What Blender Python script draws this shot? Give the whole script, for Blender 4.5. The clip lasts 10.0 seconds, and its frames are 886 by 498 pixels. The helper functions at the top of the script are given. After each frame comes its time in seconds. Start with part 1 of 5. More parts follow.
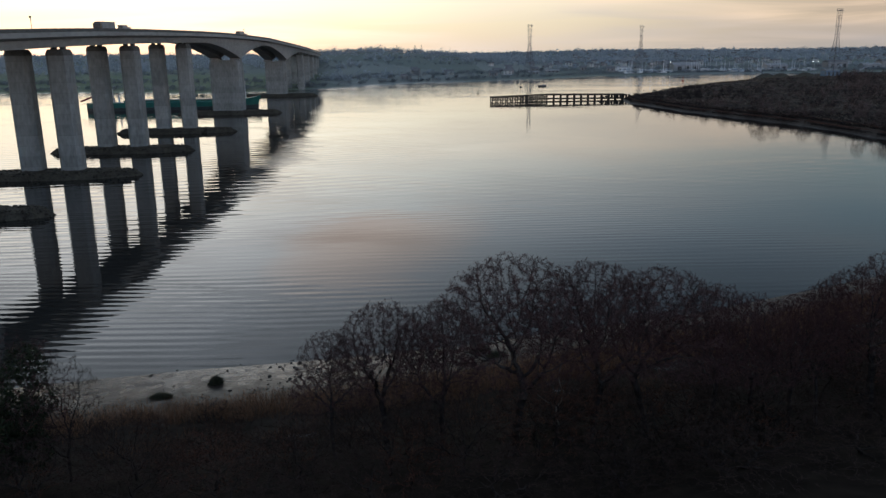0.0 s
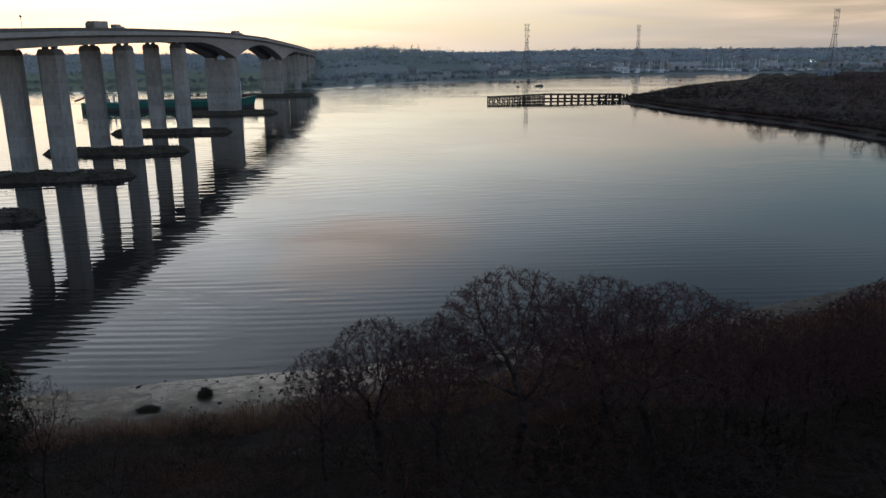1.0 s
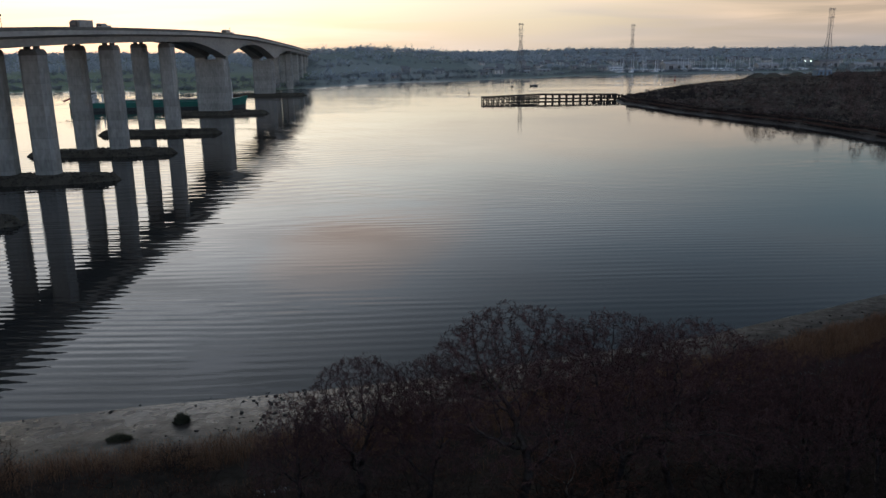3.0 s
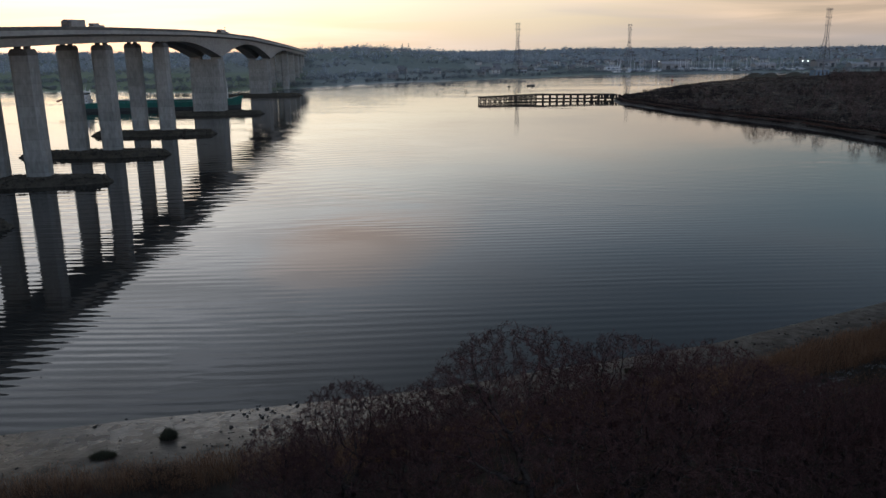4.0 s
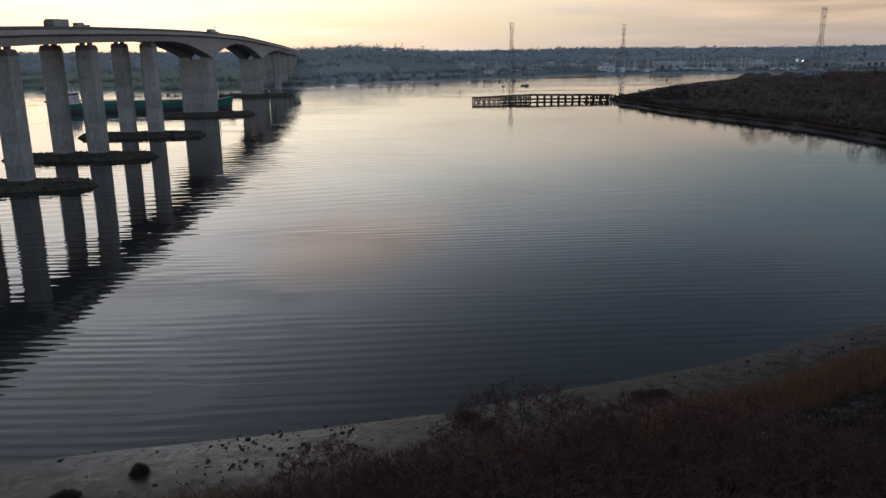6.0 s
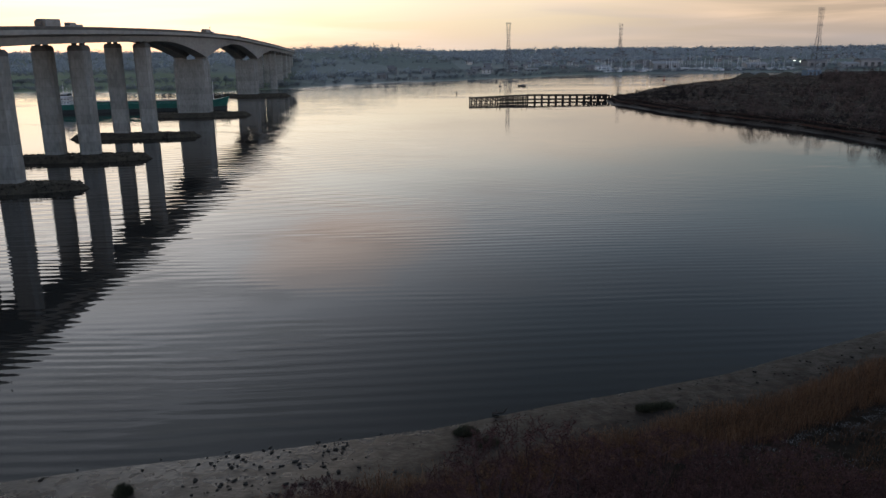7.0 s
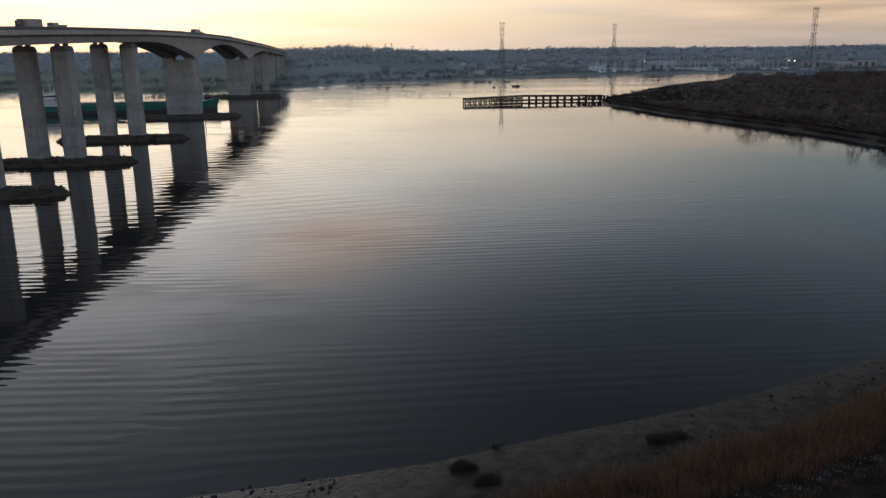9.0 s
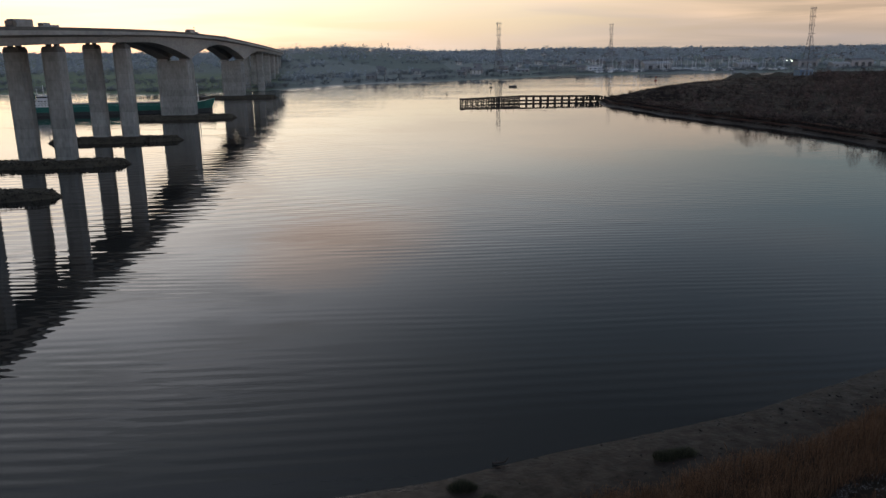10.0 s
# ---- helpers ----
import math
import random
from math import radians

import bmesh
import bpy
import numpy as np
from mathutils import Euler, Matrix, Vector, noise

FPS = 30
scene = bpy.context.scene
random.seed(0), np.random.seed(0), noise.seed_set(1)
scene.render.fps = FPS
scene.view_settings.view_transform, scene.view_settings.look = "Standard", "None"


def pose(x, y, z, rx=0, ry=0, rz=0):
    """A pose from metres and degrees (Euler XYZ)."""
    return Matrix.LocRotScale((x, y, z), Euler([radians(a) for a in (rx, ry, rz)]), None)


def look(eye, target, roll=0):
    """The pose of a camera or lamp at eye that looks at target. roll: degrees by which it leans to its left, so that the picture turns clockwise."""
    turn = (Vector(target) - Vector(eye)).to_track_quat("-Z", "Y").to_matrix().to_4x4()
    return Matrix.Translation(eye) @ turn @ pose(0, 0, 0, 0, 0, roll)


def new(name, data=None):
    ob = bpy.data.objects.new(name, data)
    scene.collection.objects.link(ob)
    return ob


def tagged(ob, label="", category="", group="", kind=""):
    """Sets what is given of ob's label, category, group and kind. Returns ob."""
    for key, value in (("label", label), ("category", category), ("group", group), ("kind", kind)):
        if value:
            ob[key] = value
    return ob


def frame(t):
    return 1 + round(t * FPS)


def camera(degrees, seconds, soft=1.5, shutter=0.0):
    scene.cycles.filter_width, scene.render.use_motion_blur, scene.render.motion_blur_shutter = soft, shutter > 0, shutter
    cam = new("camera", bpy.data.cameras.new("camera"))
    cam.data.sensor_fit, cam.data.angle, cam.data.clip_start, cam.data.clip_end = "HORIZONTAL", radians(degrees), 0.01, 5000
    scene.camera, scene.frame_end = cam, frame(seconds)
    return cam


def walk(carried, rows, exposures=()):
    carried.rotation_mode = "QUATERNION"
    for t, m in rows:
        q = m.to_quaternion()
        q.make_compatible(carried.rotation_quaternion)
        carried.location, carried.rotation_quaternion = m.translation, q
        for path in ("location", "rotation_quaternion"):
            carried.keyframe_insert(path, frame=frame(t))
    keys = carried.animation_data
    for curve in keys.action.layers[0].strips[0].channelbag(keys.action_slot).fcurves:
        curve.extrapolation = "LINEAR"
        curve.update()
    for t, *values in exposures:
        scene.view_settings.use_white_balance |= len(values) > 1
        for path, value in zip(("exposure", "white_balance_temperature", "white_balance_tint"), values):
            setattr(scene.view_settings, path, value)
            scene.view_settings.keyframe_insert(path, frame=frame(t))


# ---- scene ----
HFOV = 59.92
PATH = [
    (0.0, 0.0, 0.0, 36.065, 0.0, -14.545, 0.658),
    (1.0, 0.044, 2.72, 36.214, -0.224, -14.586, 0.626),
    (2.0, 0.087, 5.495, 36.355, -0.451, -14.622, 0.6),
    (3.0, 0.127, 8.326, 36.487, -0.68, -14.652, 0.58),
    (4.0, 0.166, 11.212, 36.611, -0.913, -14.678, 0.567),
    (5.0, 0.204, 14.154, 36.726, -1.149, -14.699, 0.56),
    (6.0, 0.239, 17.152, 36.832, -1.388, -14.714, 0.559),
    (7.0, 0.273, 20.205, 36.93, -1.63, -14.725, 0.564),
    (8.0, 0.305, 23.313, 37.018, -1.875, -14.73, 0.576),
    (9.0, 0.335, 26.477, 37.099, -2.123, -14.731, 0.595),
    (10.0, 0.363, 29.697, 37.17, -2.374, -14.726, 0.62),
]
cam = camera(HFOV, 10.0, 1.45)
walk(cam, [(t, pose(x, y, z, 90 + pitch, roll, yaw)) for t, x, y, z, yaw, pitch, roll in PATH],
     [(0.0, 0.10, 6230, 5.0), (1.5, 0.08, 6260, 5.5), (4.5, 0.06, 6400, 8.0), (7.0, 0.06, 6560, 9.0), (10.0, 0.06, 6750, 10.0)])

# ---- world: dusk, thin veil of cloud, the sun just down behind the bridge ----
SUN_AZ = radians(23.0)
SUN_EL = radians(2.0)
world = bpy.data.worlds.new("dusk")
scene.world = world
world.use_nodes = True
wn, wl = world.node_tree.nodes, world.node_tree.links
wn.clear()


def wmath(op, a, b=None, c=None, clamp=False):
    n = wn.new("ShaderNodeMath")
    n.operation, n.use_clamp = op, clamp
    for i, v in enumerate((a, b, c)):
        if v is None:
            continue
        if isinstance(v, (int, float)):
            n.inputs[i].default_value = v
        else:
            wl.new(v, n.inputs[i])
    return n.outputs[0]


def wramp(fac, stops):
    n = wn.new("ShaderNodeValToRGB")
    e = n.color_ramp.elements
    while len(e) < len(stops):
        e.new(0.5)
    for el, (p, c) in zip(e, stops):
        el.position, el.color = p, (*c, 1)
    wl.new(fac, n.inputs[0])
    return n.outputs[0]


def wmix(fac, a, b, mode="MIX"):
    n = wn.new("ShaderNodeMix")
    n.data_type, n.blend_type = "RGBA", mode
    for sock, v in ((n.inputs[0], fac), (n.inputs[6], a), (n.inputs[7], b)):
        if isinstance(v, (int, float)):
            sock.default_value = v
        elif isinstance(v, tuple):
            sock.default_value = (*v, 1)
        else:
            wl.new(v, sock)
    return n.outputs[2]


coord = wn.new("ShaderNodeTexCoord").outputs["Generated"]
sep = wn.new("ShaderNodeSeparateXYZ")
wl.new(coord, sep.inputs[0])
dx, dy, dz = sep.outputs
flat = wmath("SQRT", wmath("ADD", wmath("MULTIPLY", dx, dx), wmath("MULTIPLY", dy, dy)))
toward = wmath("DIVIDE", wmath("ADD", wmath("MULTIPLY", dx, -math.sin(SUN_AZ)), wmath("MULTIPLY", dy, math.cos(SUN_AZ))),
               wmath("MAXIMUM", flat, 0.001))
height = wmath("MAXIMUM", dz, 0.0)
# the glow narrows with height
facing = wmath("MULTIPLY_ADD", toward, 0.5, 0.5, True)
near_sun = wmath("POWER", facing, wmath("ADD", wmath("MULTIPLY", wmath("MULTIPLY_ADD", height, 6.5, -1.4, True), 16.0), 17.0))
side_sun = wramp(height, [(0.0, (1.0, 0.80, 0.58)), (0.03, (1.10, 0.97, 0.70)), (0.06, (1.32, 1.22, 0.95)), (0.12, (2.0, 1.88, 1.62)), (0.22, (1.62, 1.60, 1.62)),
                          (0.33, (0.93, 1.0, 1.13)), (0.5, (0.25, 0.30, 0.39)), (0.85, (0.21, 0.26, 0.33))])
side_far = wramp(height, [(0.0, (0.53, 0.46, 0.41)), (0.03, (0.63, 0.52, 0.405)), (0.07, (0.76, 0.615, 0.475)), (0.115, (0.68, 0.56, 0.48)), (0.16, (0.33, 0.385, 0.44)),
                          (0.21, (0.165, 0.275, 0.385)), (0.28, (0.102, 0.168, 0.248)), (0.45, (0.035, 0.063, 0.098)), (0.62, (0.115, 0.15, 0.20)), (0.85, (0.23, 0.285, 0.36))])
turned = wramp(wmath("MULTIPLY_ADD", toward, 0.5, 0.5, True), [(0.0, (2.9, 2.85, 3.1)), (0.35, (1.6, 1.56, 1.65)), (0.6, (0.56, 0.57, 0.60)), (0.78, (0.66, 0.66, 0.69)), (0.92, (1, 1, 1))])
side_far = wmix(1.0, side_far, turned, "MULTIPLY")
side_right = wramp(height, [(0.0, (0.40, 0.355, 0.335)), (0.03, (0.47, 0.365, 0.29)), (0.065, (0.53, 0.385, 0.305)), (0.095, (0.35, 0.345, 0.36)), (0.13, (0.20, 0.28, 0.32)),
                            (0.18, (0.160, 0.250, 0.320)), (0.24, (0.138, 0.207, 0.282)), (0.32, (0.084, 0.128, 0.190)), (0.45, (0.043, 0.067, 0.105))])
aside = wn.new("ShaderNodeMapRange")
wl.new(toward, aside.inputs[0])
aside.inputs[1].default_value, aside.inputs[2].default_value = 0.86, 0.62
ahead = wn.new("ShaderNodeMapRange")
wl.new(dy, ahead.inputs[0])
ahead.inputs[1].default_value, ahead.inputs[2].default_value = 0.3, 0.6
low_sky = wn.new("ShaderNodeMapRange")
wl.new(height, low_sky.inputs[0])
low_sky.inputs[1].default_value, low_sky.inputs[2].default_value = 0.42, 0.34
side_far = wmix(wmath("MULTIPLY", wmath("MULTIPLY", aside.outputs[0], ahead.outputs[0]), low_sky.outputs[0]), side_far, side_right)
base_sky = wmix(near_sun, side_far, side_sun)
stretch = wn.new("ShaderNodeVectorMath")
stretch.operation = "MULTIPLY_ADD"
wl.new(coord, stretch.inputs[0])
stretch.inputs[1].default_value = (2.2, 2.2, 26.0)
stretch.inputs[2].default_value = (3.7, 1.1, 0.4)
cloud = wn.new("ShaderNodeTexNoise")
wl.new(stretch.outputs[0], cloud.inputs["Vector"])
cloud.inputs["Scale"].default_value, cloud.inputs["Detail"].default_value = 1.5, 6.0
cloud.inputs["Distortion"].default_value = 0.6
veil = wramp(cloud.outputs["Fac"], [(0.42, (0, 0, 0)), (0.62, (1, 1, 1))])
tint = wn.new("ShaderNodeTexNoise")
wl.new(stretch.outputs[0], tint.inputs["Vector"])
tint.inputs["Scale"].default_value, tint.inputs["Detail"].default_value = 0.7, 3.0
cloud_tint = wramp(tint.outputs["Fac"], [(0.40, (0.38, 0.35, 0.36)), (0.60, (0.96, 0.69, 0.50))])
veil_colour = wmix(near_sun, cloud_tint, (1.35, 1.14, 0.94))
veil_colour = wmix(1.0, veil_colour, wramp(height, [(0.10, (1, 1, 1)), (0.20, (0.66, 0.68, 0.78)), (0.28, (0.40, 0.52, 0.70)), (0.5, (0.13, 0.19, 0.28))]), "MULTIPLY")
low_cloud = wmath("MULTIPLY_ADD", height, -16.0, 2.5, True)
thickness = wmath("MAXIMUM", wmath("MAXIMUM", low_cloud, wmath("MULTIPLY", near_sun, 1.3, None, True)), 0.12)
clouded = wmix(wmath("MULTIPLY", wmath("MULTIPLY", veil, 0.68), thickness), base_sky, veil_colour)
# a rosy bank of thin cloud part-way up, ahead
az = wmath("DIVIDE", dx, wmath("MAXIMUM", dy, 0.01))
bank_u = wmath("MULTIPLY_ADD", az, 6.0, 0.56)
bank_v = wmath("MULTIPLY_ADD", wmath("SUBTRACT", height, wmath("MULTIPLY_ADD", az, -0.16, 0.228)), 20.0, wmath("MULTIPLY_ADD", cloud.outputs["Fac"], 1.6, -0.8))
rosy = wmath("SUBTRACT", 1.0, wmath("ADD", wmath("MULTIPLY", bank_u, bank_u), wmath("MULTIPLY", bank_v, bank_v)), None, True)
rosy = wmath("MULTIPLY", wmath("MULTIPLY", wmath("POWER", rosy, 0.8), ahead.outputs[0]), 0.8)
clouded = wmix(rosy, clouded, wmix(1.0, clouded, (1.27, 1.0, 0.84), "MULTIPLY"))
nishita = wn.new("ShaderNodeTexSky")
nishita.sky_type, nishita.sun_disc = "NISHITA", False
nishita.sun_elevation, nishita.sun_rotation = SUN_EL, -SUN_AZ
glow = wn.new("ShaderNodeBackground")
glow.inputs[1].default_value = 1.0
wl.new(clouded, glow.inputs[0])
clear_sky = wn.new("ShaderNodeBackground")
clear_sky.inputs[1].default_value = 0.015
wl.new(nishita.outputs[0], clear_sky.inputs[0])
both = wn.new("ShaderNodeAddShader")
wl.new(glow.outputs[0], both.inputs[0]), wl.new(clear_sky.outputs[0], both.inputs[1])
wout = wn.new("ShaderNodeOutputWorld")
wl.new(both.outputs[0], wout.inputs[0])

sun_data = bpy.data.lights.new("sun", "SUN")
sun_data.energy, sun_data.angle, sun_data.color = 0.07, radians(178), (1.0, 0.78, 0.52)
sun = new("sun", sun_data)
sun.matrix_world = look((-400 * math.sin(SUN_AZ), 400 * math.cos(SUN_AZ), 60), (0, 0, 46))

# ---- materials ----


def material(name, dark, light, scale=1.0, rough=0.8, bump=0.0, detail=6.0, metal=0.0, fine=8.0, stretch=(1, 1, 1), spread=(0.35, 0.65), spec=0.5, vary=0.0, joints=0.0):
    """Two-scale noise colour between dark and light, with fine relief; scale in features per metre."""
    m = bpy.data.materials.new(name)
    m.use_nodes = True
    n, l = m.node_tree.nodes, m.node_tree.links
    b = n["Principled BSDF"]
    geo = n.new("ShaderNodeNewGeometry")
    mul = n.new("ShaderNodeVectorMath")
    mul.operation = "MULTIPLY"
    l.new(geo.outputs["Position"], mul.inputs[0])
    mul.inputs[1].default_value = stretch
    big = n.new("ShaderNodeTexNoise")
    l.new(mul.outputs[0], big.inputs["Vector"])
    big.inputs["Scale"].default_value, big.inputs["Detail"].default_value = scale, detail
    small = n.new("ShaderNodeTexNoise")
    l.new(mul.outputs[0], small.inputs["Vector"])
    small.inputs["Scale"].default_value, small.inputs["Detail"].default_value = scale * fine, 4.0
    mixer = n.new("ShaderNodeMath")
    mixer.operation = "MULTIPLY_ADD"
    l.new(small.outputs["Fac"], mixer.inputs[0])
    mixer.inputs[1].default_value = 0.45
    half = n.new("ShaderNodeMath")
    half.operation = "MULTIPLY"
    l.new(big.outputs["Fac"], half.inputs[0])
    half.inputs[1].default_value = 0.55
    l.new(half.outputs[0], mixer.inputs[2])
    fac = mixer.outputs[0]
    if vary:
        info = n.new("ShaderNodeNewGeometry")
        add = n.new("ShaderNodeMath")
        add.operation = "MULTIPLY_ADD"
        l.new(info.outputs["Random Per Island"], add.inputs[0])
        add.inputs[1].default_value = vary
        l.new(fac, add.inputs[2])
        sub = n.new("ShaderNodeMath")
        sub.operation = "SUBTRACT"
        l.new(add.outputs[0], sub.inputs[0])
        sub.inputs[1].default_value = vary / 2
        fac = sub.outputs[0]
    ramp = n.new("ShaderNodeValToRGB")
    ramp.color_ramp.elements[0].position, ramp.color_ramp.elements[1].position = spread
    ramp.color_ramp.elements[0].color, ramp.color_ramp.elements[1].color = (*dark, 1), (*light, 1)
    l.new(fac, ramp.inputs[0])
    colour = ramp.outputs[0]
    if joints:
        # cast lifts: each band a shade of its own, a thin darker line between
        split = n.new("ShaderNodeSeparateXYZ")
        l.new(geo.outputs["Position"], split.inputs[0])
        div = n.new("ShaderNodeMath")
        div.operation = "DIVIDE"
        l.new(split.outputs[2], div.inputs[0])
        div.inputs[1].default_value = joints
        flo, fra = n.new("ShaderNodeMath"), n.new("ShaderNodeMath")
        flo.operation, fra.operation = "FLOOR", "FRACT"
        l.new(div.outputs[0], flo.inputs[0]), l.new(div.outputs[0], fra.inputs[0])
        rnd = n.new("ShaderNodeTexWhiteNoise")
        rnd.noise_dimensions = "1D"
        l.new(flo.outputs[0], rnd.inputs["W"])
        line = n.new("ShaderNodeMath")
        line.operation = "GREATER_THAN"
        l.new(fra.outputs[0], line.inputs[0])
        line.inputs[1].default_value = 0.07
        tone = n.new("ShaderNodeMapRange")
        l.new(rnd.outputs["Value"], tone.inputs[0])
        tone.inputs[3].default_value, tone.inputs[4].default_value = 0.86, 1.06
        shade = n.new("ShaderNodeMath")
        shade.operation = "MULTIPLY_ADD"
        l.new(line.outputs[0], shade.inputs[0])
        shade.inputs[1].default_value = 0.12
        shade.inputs[2].default_value = 0.88
        both_tones = n.new("ShaderNodeMath")
        both_tones.operation = "MULTIPLY"
        l.new(shade.outputs[0], both_tones.inputs[0]), l.new(tone.outputs[0], both_tones.inputs[1])
        tint = n.new("ShaderNodeVectorMath")
        tint.operation = "SCALE"
        l.new(colour, tint.inputs[0]), l.new(both_tones.outputs[0], tint.inputs["Scale"])
        colour = tint.outputs[0]
    l.new(colour, b.inputs["Base Color"])
    b.inputs["Roughness"].default_value, b.inputs["Metallic"].default_value = rough, metal
    b.inputs["Specular IOR Level"].default_value = spec
    if bump:
        bp = n.new("ShaderNodeBump")
        bp.inputs["Strength"].default_value, bp.inputs["Distance"].default_value = 0.6, bump
        l.new(small.outputs["Fac"], bp.inputs["Height"])
        l.new(bp.outputs[0], b.inputs["Normal"])
    return m


def thin(m, share=0.5):
    """Lets light through: loose winter twigs, dry blades."""
    n, l = m.node_tree.nodes, m.node_tree.links
    b = n["Principled BSDF"]
    glow_through = n.new("ShaderNodeBsdfTranslucent")
    l.new(b.inputs["Base Color"].links[0].from_socket, glow_through.inputs["Color"])
    mixed = n.new("ShaderNodeMixShader")
    mixed.inputs[0].default_value = share
    l.new(b.outputs[0], mixed.inputs[1]), l.new(glow_through.outputs[0], mixed.inputs[2])
    l.new(mixed.outputs[0], n["Material Output"].inputs[0])
    return m


def lamp_material(name, colour, power):
    m = bpy.data.materials.new(name)
    m.use_nodes = True
    b = m.node_tree.nodes["Principled BSDF"]
    b.inputs["Base Color"].default_value = (*colour, 1)
    b.inputs["Emission Color"].default_value, b.inputs["Emission Strength"].default_value = (*colour, 1), power
    return m


CONCRETE = material("concrete", (0.185, 0.190, 0.184), (0.33, 0.335, 0.325), 0.16, 0.85, 0.02, stretch=(1, 1, 0.35), joints=3.1)
CONCRETE_GIRDER = material("girder_concrete", (0.27, 0.266, 0.255), (0.41, 0.404, 0.385), 0.12, 0.8, 0.015, stretch=(1, 0.3, 1))
# dark parapet concrete; on pier heads and bearings it paints the under-deck shade
CONCRETE_DARK = material("dark_concrete", (0.075, 0.073, 0.068), (0.17, 0.165, 0.155), 0.5, 0.9, 0.02)
RUBBLE = material("wet_rubble", (0.030, 0.027, 0.022), (0.085, 0.075, 0.058), 0.5, 0.8, 0.1, vary=0.3, spec=0.12)
TIMBER = material("tarred_timber", (0.018, 0.016, 0.014), (0.06, 0.052, 0.045), 0.8, 0.8, 0.02, vary=0.2, spec=0.12)
STEEL = material("galvanised_steel", (0.11, 0.11, 0.12), (0.20, 0.20, 0.21), 0.5, 0.6, metal=0.3)
HULL_GREEN = material("green_hull_paint", (0.012, 0.10, 0.085), (0.022, 0.155, 0.13), 0.25, 0.45)
HULL_DARK = material("dark_hull_paint", (0.02, 0.025, 0.028), (0.045, 0.05, 0.055), 0.3, 0.5)
WHITE = material("white_paint", (0.55, 0.56, 0.58), (0.75, 0.76, 0.78), 0.4, 0.5)
GREY_PAINT = material("grey_paint", (0.18, 0.19, 0.20), (0.30, 0.31, 0.33), 0.3, 0.5)
DARK_PAINT = material("dark_paint", (0.02, 0.022, 0.026), (0.05, 0.053, 0.06), 0.5, 0.4)
RED_PAINT = material("red_paint", (0.16, 0.02, 0.015), (0.25, 0.04, 0.03), 0.5, 0.5)
BLUE_PAINT = material("blue_paint", (0.10, 0.17, 0.26), (0.18, 0.27, 0.36), 0.5, 0.5)
RUBBER = material("rubber", (0.012, 0.012, 0.012), (0.03, 0.03, 0.03), 2, 0.9)
GLASS_DARK = material("dark_window_glass", (0.015, 0.018, 0.02), (0.03, 0.035, 0.04), 0.5, 0.08)
BRICK = material("brick_walls", (0.19, 0.185, 0.19), (0.29, 0.28, 0.28), 0.3, 0.9, vary=0.5)
RENDERED = material("pale_walls", (0.26, 0.26, 0.26), (0.48, 0.475, 0.46), 0.3, 0.9, vary=0.5)
SLATE = material("roof_slate", (0.10, 0.105, 0.115), (0.18, 0.18, 0.185), 0.5, 0.8, vary=0.4)
TARMAC = material("tarmac", (0.035, 0.035, 0.037), (0.065, 0.065, 0.067), 0.8, 0.9)
BARK = material("bark", (0.024, 0.019, 0.018), (0.075, 0.062, 0.056), 1.2, 0.95, vary=0.25, spec=0.12)
TWIG = material("bare_twigs", (0.040, 0.021, 0.0205), (0.102, 0.055, 0.052), 0.5, 0.95, vary=0.5, spec=0.12)
TWIG_RED = material("russet_twigs", (0.040, 0.018, 0.013), (0.105, 0.050, 0.033), 0.5, 0.95, vary=0.5, spec=0.12)
THORN_TWIG = material("thorn_twigs", (0.017, 0.0115, 0.0098), (0.052, 0.034, 0.028), 0.5, 0.95, vary=0.5, spec=0.12)
THORN_BARK = material("thorn_bark", (0.014, 0.011, 0.010), (0.042, 0.034, 0.030), 1.2, 0.95, vary=0.25, spec=0.12)
BRAMBLE = material("bramble", (0.010, 0.0075, 0.0065), (0.030, 0.020, 0.016), 0.35, 0.95, vary=0.6, spec=0.12)
IVY = material("ivy_leaves", (0.010, 0.014, 0.007), (0.028, 0.036, 0.016), 0.7, 0.6, vary=0.5, spec=0.12)
REED = thin(material("dry_reed", (0.100, 0.050, 0.028), (0.280, 0.166, 0.102), 0.05, 0.9, vary=0.7, spec=0.12), 0.32)
REED_DARK = material("rank_dry_grass", (0.065, 0.032, 0.018), (0.19, 0.10, 0.055), 0.22, 0.9, vary=0.7, spec=0.12)
STONE = material("shore_stones", (0.008, 0.0075, 0.007), (0.032, 0.030, 0.027), 1.2, 0.8, vary=0.3, spec=0.2)
PENINSULA_SCRUB = thin(material("winter_scrub", (0.040, 0.032, 0.033), (0.190, 0.138, 0.126), 0.045, 0.95, spread=(0.42, 0.58), vary=0.12, spec=0.12), 0.4)
SPIT_THORN = thin(material("dark_thorn_scrub", (0.026, 0.023, 0.024), (0.080, 0.066, 0.061), 0.05, 0.95, vary=0.12, spec=0.12), 0.3)
SPIT_GRASS = material("buff_winter_grass", (0.080, 0.066, 0.056), (0.27, 0.222, 0.178), 0.03, 0.95, vary=0.1, spec=0.12, spread=(0.40, 0.62))
STEM = material("pale_stems", (0.09, 0.075, 0.068), (0.17, 0.15, 0.135), 0.5, 0.9, vary=0.4, spec=0.12)
# far woods and hedges carry the distance haze in their blue-grey base colour
WOODS_HAZED = thin(material("woodland_with_haze", (0.33, 0.39, 0.455), (0.45, 0.505, 0.565), 0.009, 0.95, vary=0.03, spec=0.12))
HEDGE_HAZED = thin(material("hedge_with_haze", (0.19, 0.215, 0.24), (0.275, 0.30, 0.325), 0.03, 0.95, vary=0.2, spec=0.12))

